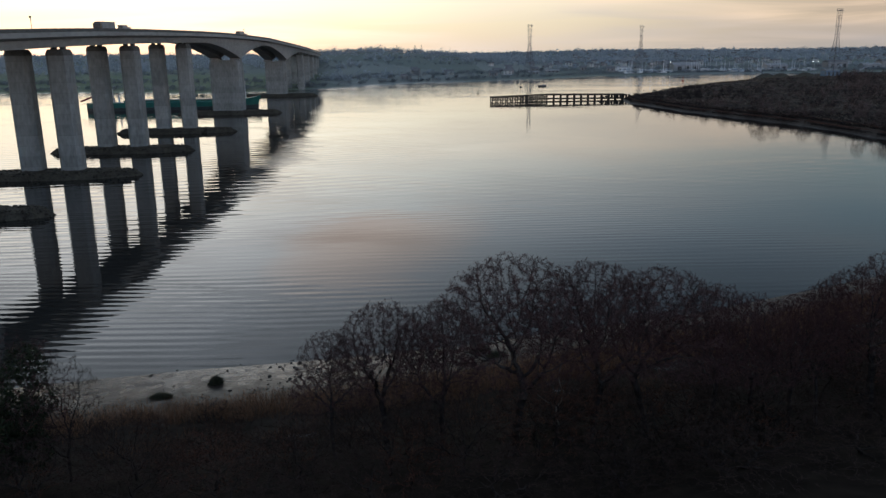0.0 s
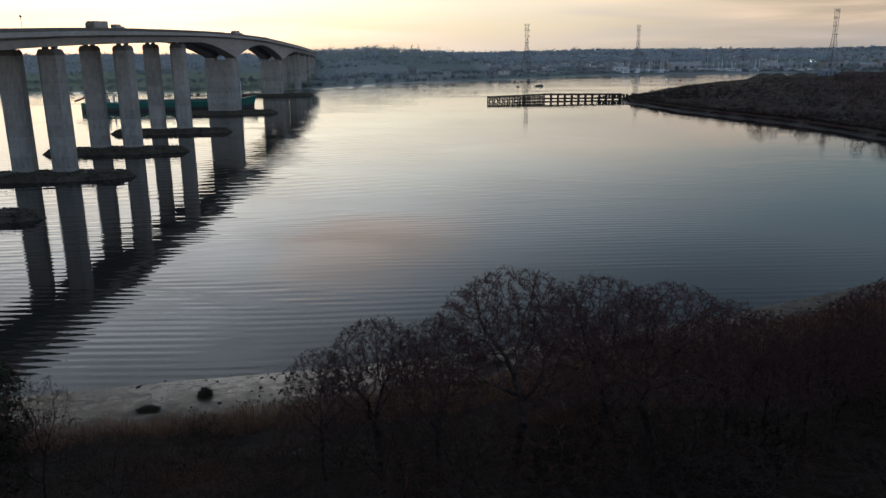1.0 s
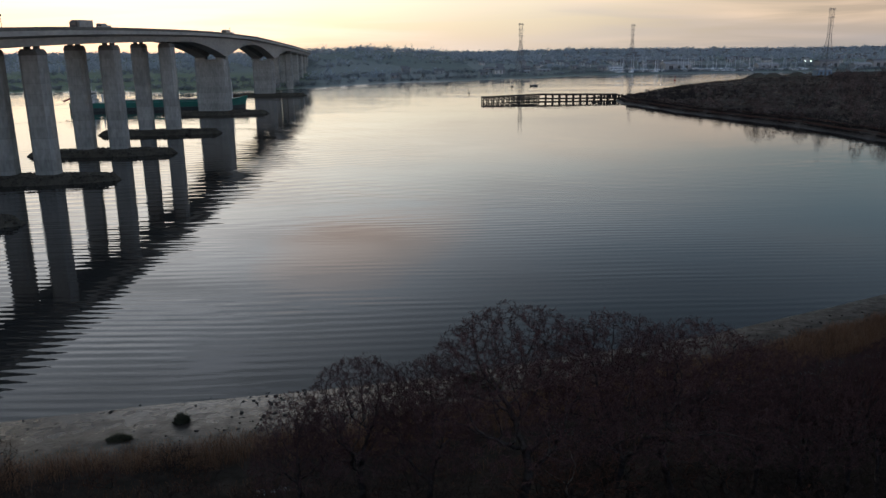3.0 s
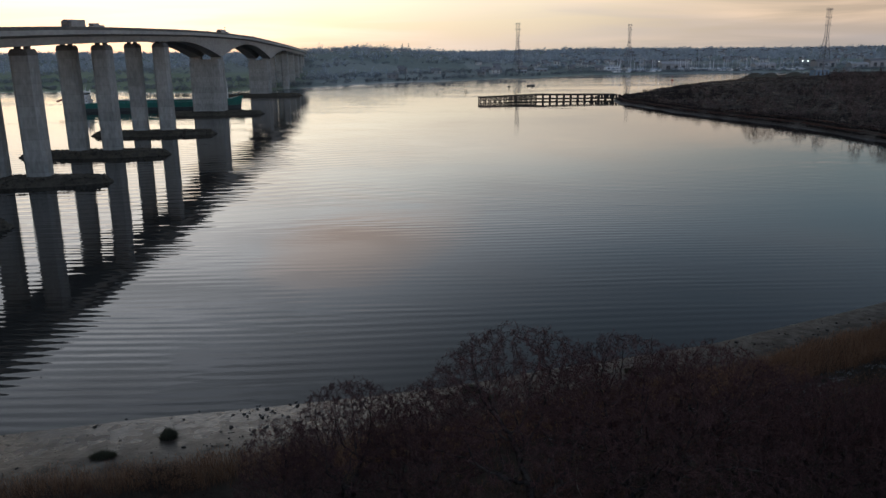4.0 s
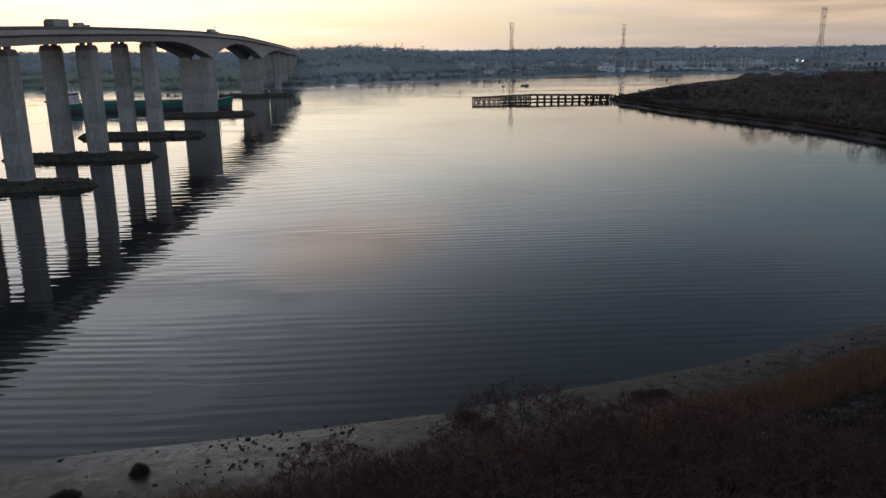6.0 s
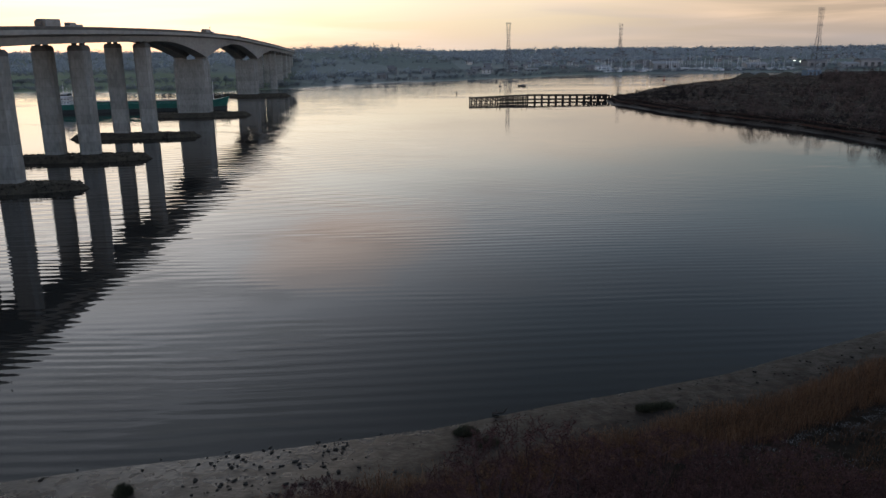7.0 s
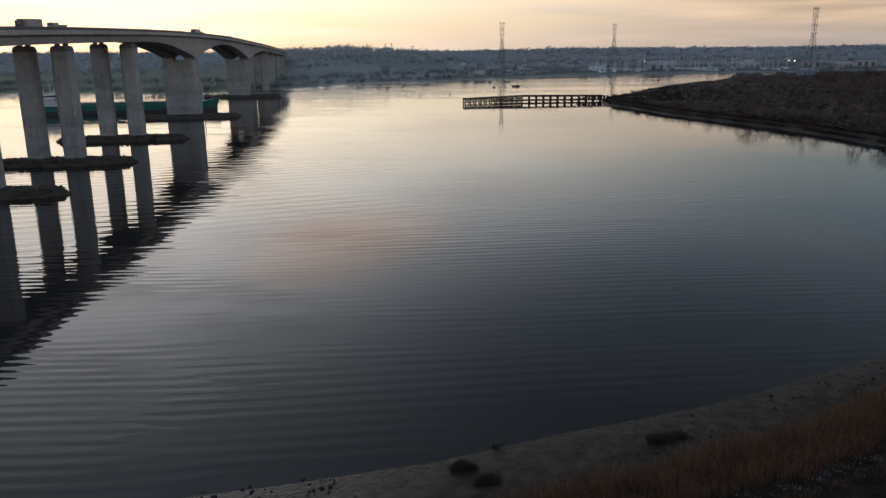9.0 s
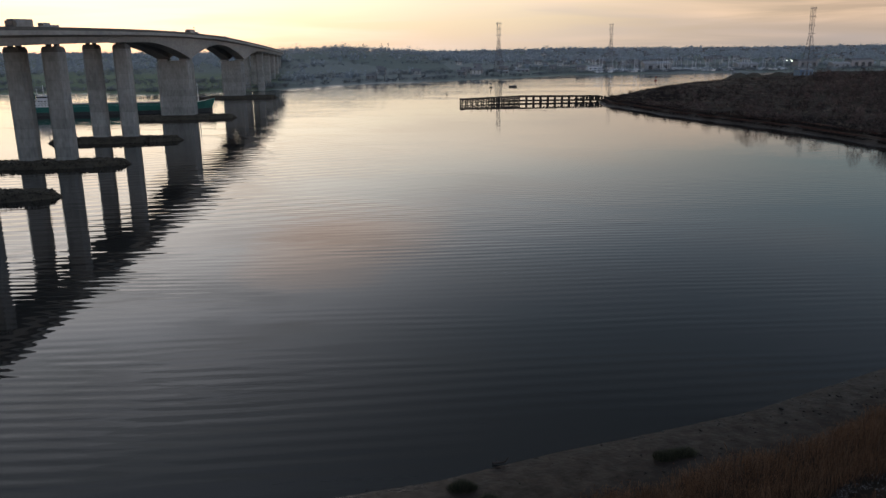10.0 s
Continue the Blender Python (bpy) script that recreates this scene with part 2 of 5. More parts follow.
# ---- ground sheet: near bank, spit with scrub, far shore and hills, river bed ----
NEAR_X = [-3000, -400, -80, -42, -30, -20, -12, 2, 14, 22, 35, 58, 90, 150, 400, 3000]
NEAR_Y = [-40, 40, 71, 80.9, 83.7, 85.5, 87.0, 90.3, 94.8, 97.2, 101.6, 112.8, 129, 155, 185, 195]
FAR_X = [-4000, -392, -315, -276, -244, -200, -116, -80, -40, 10, 79, 126, 202, 317, 427, 700, 4000]
FAR_Y = [735, 742, 741, 733, 709, 705, 767, 822, 861, 892, 945, 975, 1045, 1062, 1072, 1090, 1200]
SPIT_Y = [255, 277, 313, 362, 400, 451, 498, 521, 560, 592, 655, 706, 752, 811, 860, 950, 1000]
SPIT_LEFT = [198, 178, 173, 167, 154, 138, 131, 124, 129, 150, 184, 218, 254, 308, 338, 440, 520]
SPIT_RIGHT = [2500] * 14 + [2200, 900, 600]


def smooth(a):
    a = np.clip(a, 0, 1)
    return a * a * (3 - 2 * a)


def bank_distance(x, y):
    """Metres inland from the near waterline."""
    return np.interp(x, NEAR_X, NEAR_Y) - y


def rough_noise(x, y, s):
    return (np.sin(x * s + 1.7 * np.sin(y * s * 0.7)) + np.sin(y * s * 1.3 + 2.1 * np.sin(x * s * 0.6 + 1.0)) + np.sin((x + y) * s * 2.3) * 0.5) / 2.5


def ground_height(x, y):
    x, y = np.asarray(x, float), np.asarray(y, float)
    d = bank_distance(x, y)
    near = np.interp(d, [-60, -12, -3, 0, 5, 11, 22, 26, 40, 60, 100, 160], [-5, -1.2, -0.22, 0, 0.35, 0.9, 1.7, 2.6, 9.0, 15.0, 24, 30])
    near = near + np.where(d > 18, 0.5 * rough_noise(x, y, 0.35) * smooth((d - 18) / 15), 0.05 * rough_noise(x, y, 0.9) * smooth(d / 4))
    f = y - np.interp(x, FAR_X, FAR_Y)
    far = np.interp(f, [-200, -20, 0, 12, 30, 120, 450, 700, 1000, 1600, 4500], [-6, -1.2, 0, 1.6, 2.6, 5.0, 14, 20.5, 22.5, 17, 4])
    hill = smooth((f - 60) / 330) * (19 * np.exp(-((x + 95) / 170) ** 2) * np.exp(-((y - 1250) / 350) ** 2))
    hill = hill + smooth((f - 200) / 600) * 6 * rough_noise(x, y, 0.004)
    hill = hill - smooth((f - 250) / 600) * 3.5 * np.exp(-((x / np.maximum(y, 1) - 0.06) / 0.1) ** 2)
    far = far + hill + smooth(f / 60) * 0.5 * rough_noise(x, y, 0.05)
    left = np.interp(y, SPIT_Y, SPIT_LEFT)
    e = np.minimum(np.minimum(x - left, np.interp(y, SPIT_Y, SPIT_RIGHT) - x) , (y - 255) * 1.0)
    e = np.minimum(e, (1000 - y) * 0.8)
    e = np.where((y > SPIT_Y[0]) & (y < SPIT_Y[-1]), e, -50)
    spit = np.interp(e, [-50, -10, 0, 1.2, 3.0, 4.5, 6.0, 12, 40, 120], [-6, -1.5, 0, 0.9, 1.1, 2.5, 2.6, 2.5, 3.2, 4.2])
    spit = spit + smooth(e / 20) * 0.7 * rough_noise(x, y, 0.12)
    return np.maximum(np.maximum(np.maximum(near, far), spit), -6)


def spaced(*runs):
    out = []
    for a, b, step in runs:
        out += list(np.arange(a, b, step))
    return np.array(out + [runs[-1][1]])


def grid_mesh(name, xs, ys, height_of):
    gx, gy = np.meshgrid(xs, ys)
    verts = np.stack([gx, gy, height_of(gx, gy)], -1).reshape(-1, 3)
    nx, ny = len(xs), len(ys)
    i = (np.arange(ny - 1)[:, None] * nx + np.arange(nx - 1)[None]).reshape(-1, 1)
    return raw_mesh(name, verts, np.concatenate([i, i + 1, i + nx + 1, i + nx], 1), True)


def raw_mesh(name, verts, faces, shade=False):
    """A mesh from arrays; every face has the same number of corners."""
    verts, faces = np.asarray(verts, np.float32), np.asarray(faces, np.int32)
    me = bpy.data.meshes.new(name)
    k = faces.shape[1]
    me.vertices.add(len(verts)), me.loops.add(faces.size), me.polygons.add(len(faces))
    me.vertices.foreach_set("co", verts.ravel())
    me.loops.foreach_set("vertex_index", faces.ravel())
    me.polygons.foreach_set("loop_start", np.arange(len(faces), dtype=np.int32) * k)
    if shade:
        me.polygons.foreach_set("use_smooth", np.ones(len(faces), bool))
    me.update(calc_edges=True)
    me.validate()
    return me


def put(name, me, mat, parent=None, label="", category="", kind="", group=""):
    ob = new(name, me)
    if me is not None and mat is not None and not me.materials:
        me.materials.append(mat)
    if parent is not None:
        ob.parent = parent
    return tagged(ob, label, category, group, kind)


def part(name, bm, mat, parent, label=""):
    me = bpy.data.meshes.new(name)
    bm.to_mesh(me)
    bm.free()
    return put(name, me, mat, parent, label)


def empty(name, m, label, category, group="", kind=""):
    ob = new(name)
    ob.empty_display_size = 0.5
    ob.matrix_basis = m
    return tagged(ob, label, category, group, kind)


def box(bm, x0, x1, y0, y1, z0, z1, bevel=0.0):
    m = Matrix.LocRotScale(((x0 + x1) / 2, (y0 + y1) / 2, (z0 + z1) / 2), None, (x1 - x0, y1 - y0, z1 - z0))
    r = bmesh.ops.create_cube(bm, size=1.0, matrix=m)
    if bevel:
        edges = list({e for v in r["verts"] for e in v.link_edges})
        bmesh.ops.bevel(bm, geom=edges, offset=bevel, segments=1, affect="EDGES")
    return bm


def bar(bm, a, b, r, sides=4, r2=None):
    """A tapered bar from a to b."""
    a, b = Vector(a), Vector(b)
    m = Matrix.Translation((a + b) / 2) @ (b - a).to_track_quat("Z", "Y").to_matrix().to_4x4()
    bmesh.ops.create_cone(bm, cap_ends=True, segments=sides, radius1=r, radius2=r if r2 is None else r2, depth=(b - a).length, matrix=m)
    return bm


def sweep(name, profile, stations, mat, parent, label="", closed=True):
    """profile(y) gives (offset, z) points; stations gives (x, y) of the axis."""
    verts, k = [], 0
    for x, y in stations:
        pts = profile(y)
        k = len(pts)
        verts += [(x + o, y, z) for o, z in pts]
    faces = []
    for s in range(len(stations) - 1):
        for j in range(k if closed else k - 1):
            a, b = s * k + j, s * k + (j + 1) % k
            faces.append((a, b, b + k, a + k))
    me = bpy.data.meshes.new(name)
    ends = [tuple(range(k))[::-1], tuple(range((len(stations) - 1) * k, len(stations) * k))] if closed else []
    me.from_pydata(verts, [], faces + ends)
    me.update()
    return put(name, me, mat, parent, label)


def ground_material():
    m = bpy.data.materials.new("earth_and_fields")
    m.use_nodes = True
    n, l = m.node_tree.nodes, m.node_tree.links
    b = n["Principled BSDF"]
    geo = n.new("ShaderNodeNewGeometry")
    s = n.new("ShaderNodeSeparateXYZ")
    l.new(geo.outputs["Position"], s.inputs[0])

    def noise_node(scale, detail=5):
        t = n.new("ShaderNodeTexNoise")
        t.inputs["Scale"].default_value, t.inputs["Detail"].default_value = scale, detail
        l.new(geo.outputs["Position"], t.inputs["Vector"])
        return t.outputs["Fac"]

    def ramp(fac, stops, mode="LINEAR"):
        r = n.new("ShaderNodeValToRGB")
        r.color_ramp.interpolation = mode
        e = r.color_ramp.elements
        while len(e) < len(stops):
            e.new(0.5)
        for el, (p, c) in zip(e, stops):
            el.position, el.color = p, (*c, 1)
        l.new(fac, r.inputs[0])
        return r.outputs[0]

    def mix(fac, a, c):
        x = n.new("ShaderNodeMix")
        x.data_type = "RGBA"
        l.new(fac, x.inputs[0]), l.new(a, x.inputs[6]), l.new(c, x.inputs[7])
        return x.outputs[2]

    def calc(op, a, c=0.0, d=0.0):
        x = n.new("ShaderNodeMath")
        x.operation, x.use_clamp = op, True
        for i, v in enumerate((a, c, d)):
            if isinstance(v, (int, float)):
                x.inputs[i].default_value = v
            else:
                l.new(v, x.inputs[i])
        return x.outputs[0]

    mud = ramp(noise_node(0.8, 8), [(0.32, (0.013, 0.0100, 0.0088)), (0.52, (0.022, 0.0168, 0.0143)), (0.72, (0.038, 0.0275, 0.0222))])
    earth = ramp(noise_node(0.6), [(0.3, (0.009, 0.007, 0.0055)), (0.7, (0.026, 0.020, 0.015))])
    cells = n.new("ShaderNodeTexVoronoi")
    cells.inputs["Scale"].default_value = 0.0065
    l.new(geo.outputs["Position"], cells.inputs["Vector"])
    cs = n.new("ShaderNodeSeparateColor")
    l.new(cells.outputs["Color"], cs.inputs[0])
    fields = ramp(cs.outputs[0], [(0.0, (0.165, 0.19, 0.175)), (0.3, (0.185, 0.215, 0.19)), (0.5, (0.225, 0.245, 0.235)), (0.72, (0.18, 0.205, 0.19)), (1.0, (0.20, 0.23, 0.20))], "CONSTANT")
    grain = ramp(noise_node(0.05), [(0.3, (0.10, 0.122, 0.115)), (0.7, (0.16, 0.188, 0.172))])
    fields = mix(calc("MULTIPLY", noise_node(0.02), 0.5), fields, grain)
    meadow = n.new("ShaderNodeMapRange")
    l.new(s.outputs[0], meadow.inputs[0])
    meadow.inputs[1].default_value, meadow.inputs[2].default_value = -125.0, -150.0
    green = ramp(noise_node(0.03), [(0.3, (0.125, 0.160, 0.105)), (0.7, (0.175, 0.210, 0.145))])
    fields = mix(calc("MULTIPLY", meadow.outputs[0], calc("MULTIPLY_ADD", s.outputs[2], -0.25, 3.0)), fields, green)
    across = calc("MULTIPLY_ADD", s.outputs[0], 0.005, -0.5)
    back = n.new("ShaderNodeMath")
    back.operation = "MULTIPLY_ADD"
    l.new(across, back.inputs[0])
    back.inputs[1].default_value, back.inputs[2].default_value = -345.0, -660.0
    beyond = n.new("ShaderNodeMath")
    beyond.operation = "ADD"
    l.new(s.outputs[1], beyond.inputs[0]), l.new(back.outputs[0], beyond.inputs[1])
    inland = calc("MULTIPLY", beyond.outputs[0], 0.05)
    high = calc("MULTIPLY_ADD", s.outputs[2], 1.2, -0.75)
    wobble = calc("MULTIPLY_ADD", noise_node(0.25), 0.7, -0.35)
    turf = ramp(noise_node(0.09), [(0.3, (0.026, 0.021, 0.019)), (0.7, (0.070, 0.056, 0.046))])
    land = mix(inland, mix(calc("MULTIPLY_ADD", s.outputs[1], 0.05, -10.5), earth, turf), fields)
    high = calc("ADD", high, calc("MULTIPLY_ADD", s.outputs[1], 0.1, -20.0))
    l.new(mix(calc("ADD", high, wobble), mud, land), b.inputs["Base Color"])
    wet = calc("MULTIPLY_ADD", s.outputs[2], 0.35, 0.08)
    dull = n.new("ShaderNodeMapRange")
    l.new(s.outputs[0], dull.inputs[0])
    dull.inputs[1].default_value, dull.inputs[2].default_value = -14.0, 6.0
    dull.inputs[3].default_value, dull.inputs[4].default_value = 0.0, 0.18
    l.new(calc("ADD", calc("ADD", wet, dull.outputs[0]), calc("MULTIPLY_ADD", noise_node(0.7, 8), 0.7, -0.26)), b.inputs["Roughness"])
    gloss = n.new("ShaderNodeMapRange")
    l.new(calc("ADD", high, wobble), gloss.inputs[0])
    # mud gloss drops from left to right, standing in for sunset glare on the left
    left_gloss = n.new("ShaderNodeMapRange")
    l.new(s.outputs[0], left_gloss.inputs[0])
    left_gloss.inputs[1].default_value, left_gloss.inputs[2].default_value = -16.0, 2.0
    left_gloss.inputs[3].default_value, left_gloss.inputs[4].default_value = 0.22, 0.10
    l.new(left_gloss.outputs[0], gloss.inputs[3])
    gloss.inputs[4].default_value = 0.06
    l.new(gloss.outputs[0], b.inputs["Specular IOR Level"])
    bp = n.new("ShaderNodeBump")
    bp.inputs["Strength"].default_value, bp.inputs["Distance"].default_value = 0.5, 0.09
    l.new(noise_node(2.0, 10), bp.inputs["Height"])
    l.new(bp.outputs[0], b.inputs["Normal"])
    return m


xs = spaced((-4200, -1200, 150), (-1200, -420, 40), (-420, -70, 10), (-70, 100, 1.6), (100, 460, 7), (460, 1300, 25), (1300, 4200, 150))
ys = spaced((-300, 10, 20), (10, 125, 1.3), (125, 250, 10), (250, 530, 5), (530, 1110, 8), (1110, 2200, 30), (2200, 4900, 140))
ground = put("ground", grid_mesh("ground", xs, ys, ground_height), ground_material(), None,
             "muddy river bank, scrub hillside and far fields at dusk", "ground", "structure")


def water_material():
    m = bpy.data.materials.new("river_water")
    m.use_nodes = True
    n, l = m.node_tree.nodes, m.node_tree.links
    b = n["Principled BSDF"]
    b.inputs["Base Color"].default_value = (0.0195, 0.0192, 0.0185, 1)
    b.inputs["Roughness"].default_value = 0.02
    b.inputs["IOR"].default_value = 1.333
    geo = n.new("ShaderNodeNewGeometry")

    def waves(rz, sx, sy, scale, detail, distort=0.4):
        mp = n.new("ShaderNodeMapping")
        l.new(geo.outputs["Position"], mp.inputs["Vector"])
        mp.inputs["Rotation"].default_value = (0, 0, radians(rz))
        mp.inputs["Scale"].default_value = (sx, sy, 1)
        t = n.new("ShaderNodeTexNoise")
        t.inputs["Scale"].default_value, t.inputs["Detail"].default_value = scale, detail
        t.inputs["Distortion"].default_value = distort
        l.new(mp.outputs[0], t.inputs["Vector"])
        return t.outputs["Fac"]

    def calc(op, a, c=0.0, d=0.0):
        x = n.new("ShaderNodeMath")
        x.operation = op
        for i, v in enumerate((a, c, d)):
            if isinstance(v, (int, float)):
                x.inputs[i].default_value = v
            else:
                l.new(v, x.inputs[i])
        return x.outputs[0]

    swell = waves(-6, 0.05, 0.26, 1.0, 1.0)
    ripple = waves(7, 0.24, 0.75, 1.0, 2.0)
    calm = waves(4, 0.006, 0.02, 1.0, 3.0, 1.0)

    def crests(rz, sx, scale, distort):
        mp = n.new("ShaderNodeMapping")
        l.new(geo.outputs["Position"], mp.inputs["Vector"])
        mp.inputs["Rotation"].default_value = (0, 0, radians(rz))
        mp.inputs["Scale"].default_value = (sx, 1, 1)
        c = n.new("ShaderNodeTexWave")
        c.bands_direction = "Y"
        l.new(mp.outputs[0], c.inputs["Vector"])
        for key, value in (("Scale", scale), ("Distortion", distort), ("Detail", 1.5), ("Detail Scale", 0.2)):
            c.inputs[key].default_value = value
        return c.outputs["Fac"]

    # two crossing trains of ripples, each strong where the other dies away
    level, slanting, long_ = crests(3, 0.26, 0.150, 6.5), crests(-13, 0.26, 0.132, 6.5), crests(-34, 0.5, 0.062, 5.0)
    share = n.new("ShaderNodeMapRange")
    l.new(waves(35, 0.010, 0.018, 1.0, 2.0, 1.2), share.inputs[0])
    share.inputs[1].default_value, share.inputs[2].default_value = 0.40, 0.60
    short = calc("ADD", calc("MULTIPLY", level, share.outputs[0]), calc("MULTIPLY", slanting, calc("SUBTRACT", 1.0, share.outputs[0])))
    gate = n.new("ShaderNodeMapRange")
    l.new(calm, gate.inputs[0])
    gate.inputs[1].default_value, gate.inputs[2].default_value = 0.38, 0.62
    gate.inputs[3].default_value, gate.inputs[4].default_value = 0.16, 1.0
    # livelier in the channel by the piers, quiet towards the spit
    split = n.new("ShaderNodeSeparateXYZ")
    l.new(geo.outputs["Position"], split.inputs[0])
    lively = n.new("ShaderNodeMapRange")
    l.new(split.outputs[0], lively.inputs[0])
    lively.inputs[1].default_value, lively.inputs[2].default_value = -60.0, 70.0
    lively.inputs[3].default_value, lively.inputs[4].default_value = 1.0, 0.72
    open_water = n.new("ShaderNodeMapRange")
    l.new(split.outputs[1], open_water.inputs[0])
    open_water.inputs[1].default_value, open_water.inputs[2].default_value = 95.0, 190.0
    open_water.inputs[3].default_value, open_water.inputs[4].default_value = 0.12, 1.0
    channel = n.new("ShaderNodeMapRange")
    l.new(split.outputs[0], channel.inputs[0])
    channel.inputs[1].default_value, channel.inputs[2].default_value = -75.0, 5.0
    channel.inputs[3].default_value, channel.inputs[4].default_value = 1.0, 0.18
    total = calc("ADD", calc("MULTIPLY", short, calc("MULTIPLY_ADD", channel.outputs[0], 0.15, 0.32)), calc("ADD", calc("MULTIPLY", calc("MULTIPLY", calc("MULTIPLY", long_, 0.85), channel.outputs[0]), open_water.outputs[0]), calc("ADD", calc("MULTIPLY", swell, 0.38), calc("MULTIPLY", ripple, 0.33))))
    total = calc("MULTIPLY", calc("MULTIPLY", total, gate.outputs[0]), lively.outputs[0])
    # sheltered under the bank, ruffled out in the far reach
    reach = n.new("ShaderNodeFloatCurve")
    far_y = calc("MULTIPLY", split.outputs[1], 0.001)
    l.new(far_y, reach.inputs["Value"])
    pts = reach.mapping.curves[0].points
    pts[0].location, pts[1].location = (0.07, 0.08), (1.0, 0.4)
    for at in ((0.15, 0.12), (0.58, 0.13), (0.70, 0.28)):
        pts.new(*at)
    reach.mapping.update()
    total = calc("MULTIPLY", total, calc("MULTIPLY", reach.outputs[0], 8.0))
    bp = n.new("ShaderNodeBump")
    bp.inputs["Strength"].default_value, bp.inputs["Distance"].default_value = 1.0, 0.04
    l.new(total, bp.inputs["Height"])
    l.new(bp.outputs[0], b.inputs["Normal"])
    return m


WATER = water_material()
wx = np.linspace(-4200, 4200, 30)
wy = np.linspace(-300, 4900, 30)
water = put("water", grid_mesh("water", wx, wy, lambda x, y: x * 0.0), WATER, None, "calm rippled tidal river reflecting the dusk sky", "river", "structure")

# ---- road bridge ----
TOP_Y = [-150, 60, 191, 225, 264, 326, 400, 470, 560, 620, 680, 800, 870, 1010, 1100]
TOP_Z = [31, 37.6, 42.0, 43.2, 44.2, 45.2, 46.1, 46.2, 45.5, 43.9, 42.2, 39.0, 37.2, 34.6, 33.0]
PIER_Y = [56, 115, 174, 233.5, 293, 363, 757, 816, 875, 934, 993]
MAIN_Y = [474, 655]


def axis_x(y):
    return -119.9 - 0.0435 * (y - 235) - (0.00012 * (y - 660) ** 2 if y > 660 else 0)


def deck_top(y):
    h = 14
    return float(np.mean(np.interp([y - 2 * h, y - h, y, y + h, y + 2 * h], TOP_Y, TOP_Z)))


def soffit(y):
    extra = 0
    for m in MAIN_Y:
        extra = max(extra, 8.4 * max(0, 1 - abs(y - m) / 84) ** 1.65)
    return deck_top(y) - 5.2 - extra


STATIONS = [(axis_x(y), y) for y in list(range(-150, 1101, 6)) + [1100]]
bridge = empty("bridge", pose(0, 0, 0), "long pale concrete twin box girder road bridge on tall piers", "bridge")


def slab_profile(y):
    t = deck_top(y)
    return [(-12, t - 1.0), (12, t - 1.0), (12, t - 2.3), (11.6, t - 2.45), (9.6, t - 3.0), (-9.6, t - 3.0), (-11.6, t - 2.45), (-12, t - 2.3)]


sweep("deck_slab", slab_profile, STATIONS, CONCRETE_GIRDER, bridge)
sweep("road_surface", lambda y: [(-11.4, deck_top(y) - 0.996), (11.4, deck_top(y) - 0.996), (11.4, deck_top(y) - 0.93), (-11.4, deck_top(y) - 0.93)], STATIONS, TARMAC, bridge, "dark tarmac carriageway")
for side in (-1, 1):
    sweep("parapet", lambda y: [(side * 11.55, deck_top(y) - 1.0), (side * 12.05, deck_top(y) - 1.0), (side * 12.05, deck_top(y)), (side * 11.6, deck_top(y))], STATIONS, CONCRETE_DARK, bridge, "darker concrete parapet")
    sweep("box_girder", lambda y: [(side * 6 - 3.9, deck_top(y) - 3.004), (side * 6 + 3.9, deck_top(y) - 3.004), (side * 6 + 3.2, soffit(y)), (side * 6 - 3.2, soffit(y))],
          STATIONS, CONCRETE_GIRDER, bridge)


def cap_mesh(w=6.4, t=5.2):
    """The rounded head of a pier column, standing 6 cm proud of the shaft; its top is at z = 0."""
    bm = bmesh.new()
    rings = []
    for z, k, out in ((-1.75, 0.99, 0.0), (-1.7, 0.992, 0.06), (-1.5, 0.985, 0.06), (-0.8, 0.93, 0.06), (-0.25, 0.82, 0.06), (0.03, 0.70, 0.06), (0.03, 0.10, -1.6)):
        a, b, c = w / 2 * k + out, t / 2 + out, 0.9 * min(k, 0.9)
        c = min(c, a * 0.9, b * 0.9)
        rings.append([bm.verts.new((x, y, z)) for x, y in ((-a + c, -b), (a - c, -b), (a, -b + c), (a, b - c), (a - c, b), (-a + c, b), (-a, b - c), (-a, -b + c))])
    for r0, r1 in zip(rings, rings[1:]):
        for j in range(8):
            bm.faces.new((r0[j], r0[(j + 1) % 8], r1[(j + 1) % 8], r1[j]))
    bm.faces.new(rings[-1])
    return bm


def column_mesh(h, w=6.4, t=5.2):
    """A pier column with rounded shoulders and chamfered corners."""
    bm = bmesh.new()
    levels = [(0, 1.0), (h - 2.2, 1.0), (h - 1.5, 0.985), (h - 0.8, 0.93), (h - 0.25, 0.82), (h, 0.7)]
    rings = []
    for z, k in levels:
        a, b, c = w / 2 * k, t / 2, 0.9 * k
        rings.append([bm.verts.new((x, y, z)) for x, y in ((-a + c, -b), (a - c, -b), (a, -b + c), (a, b - c), (a - c, b), (-a + c, b), (-a, b - c), (-a, -b + c))])
    for r0, r1 in zip(rings, rings[1:]):
        for j in range(8):
            bm.faces.new((r0[j], r0[(j + 1) % 8], r1[(j + 1) % 8], r1[j]))
    bm.faces.new(rings[-1]), bm.faces.new(rings[0][::-1])
    return bm


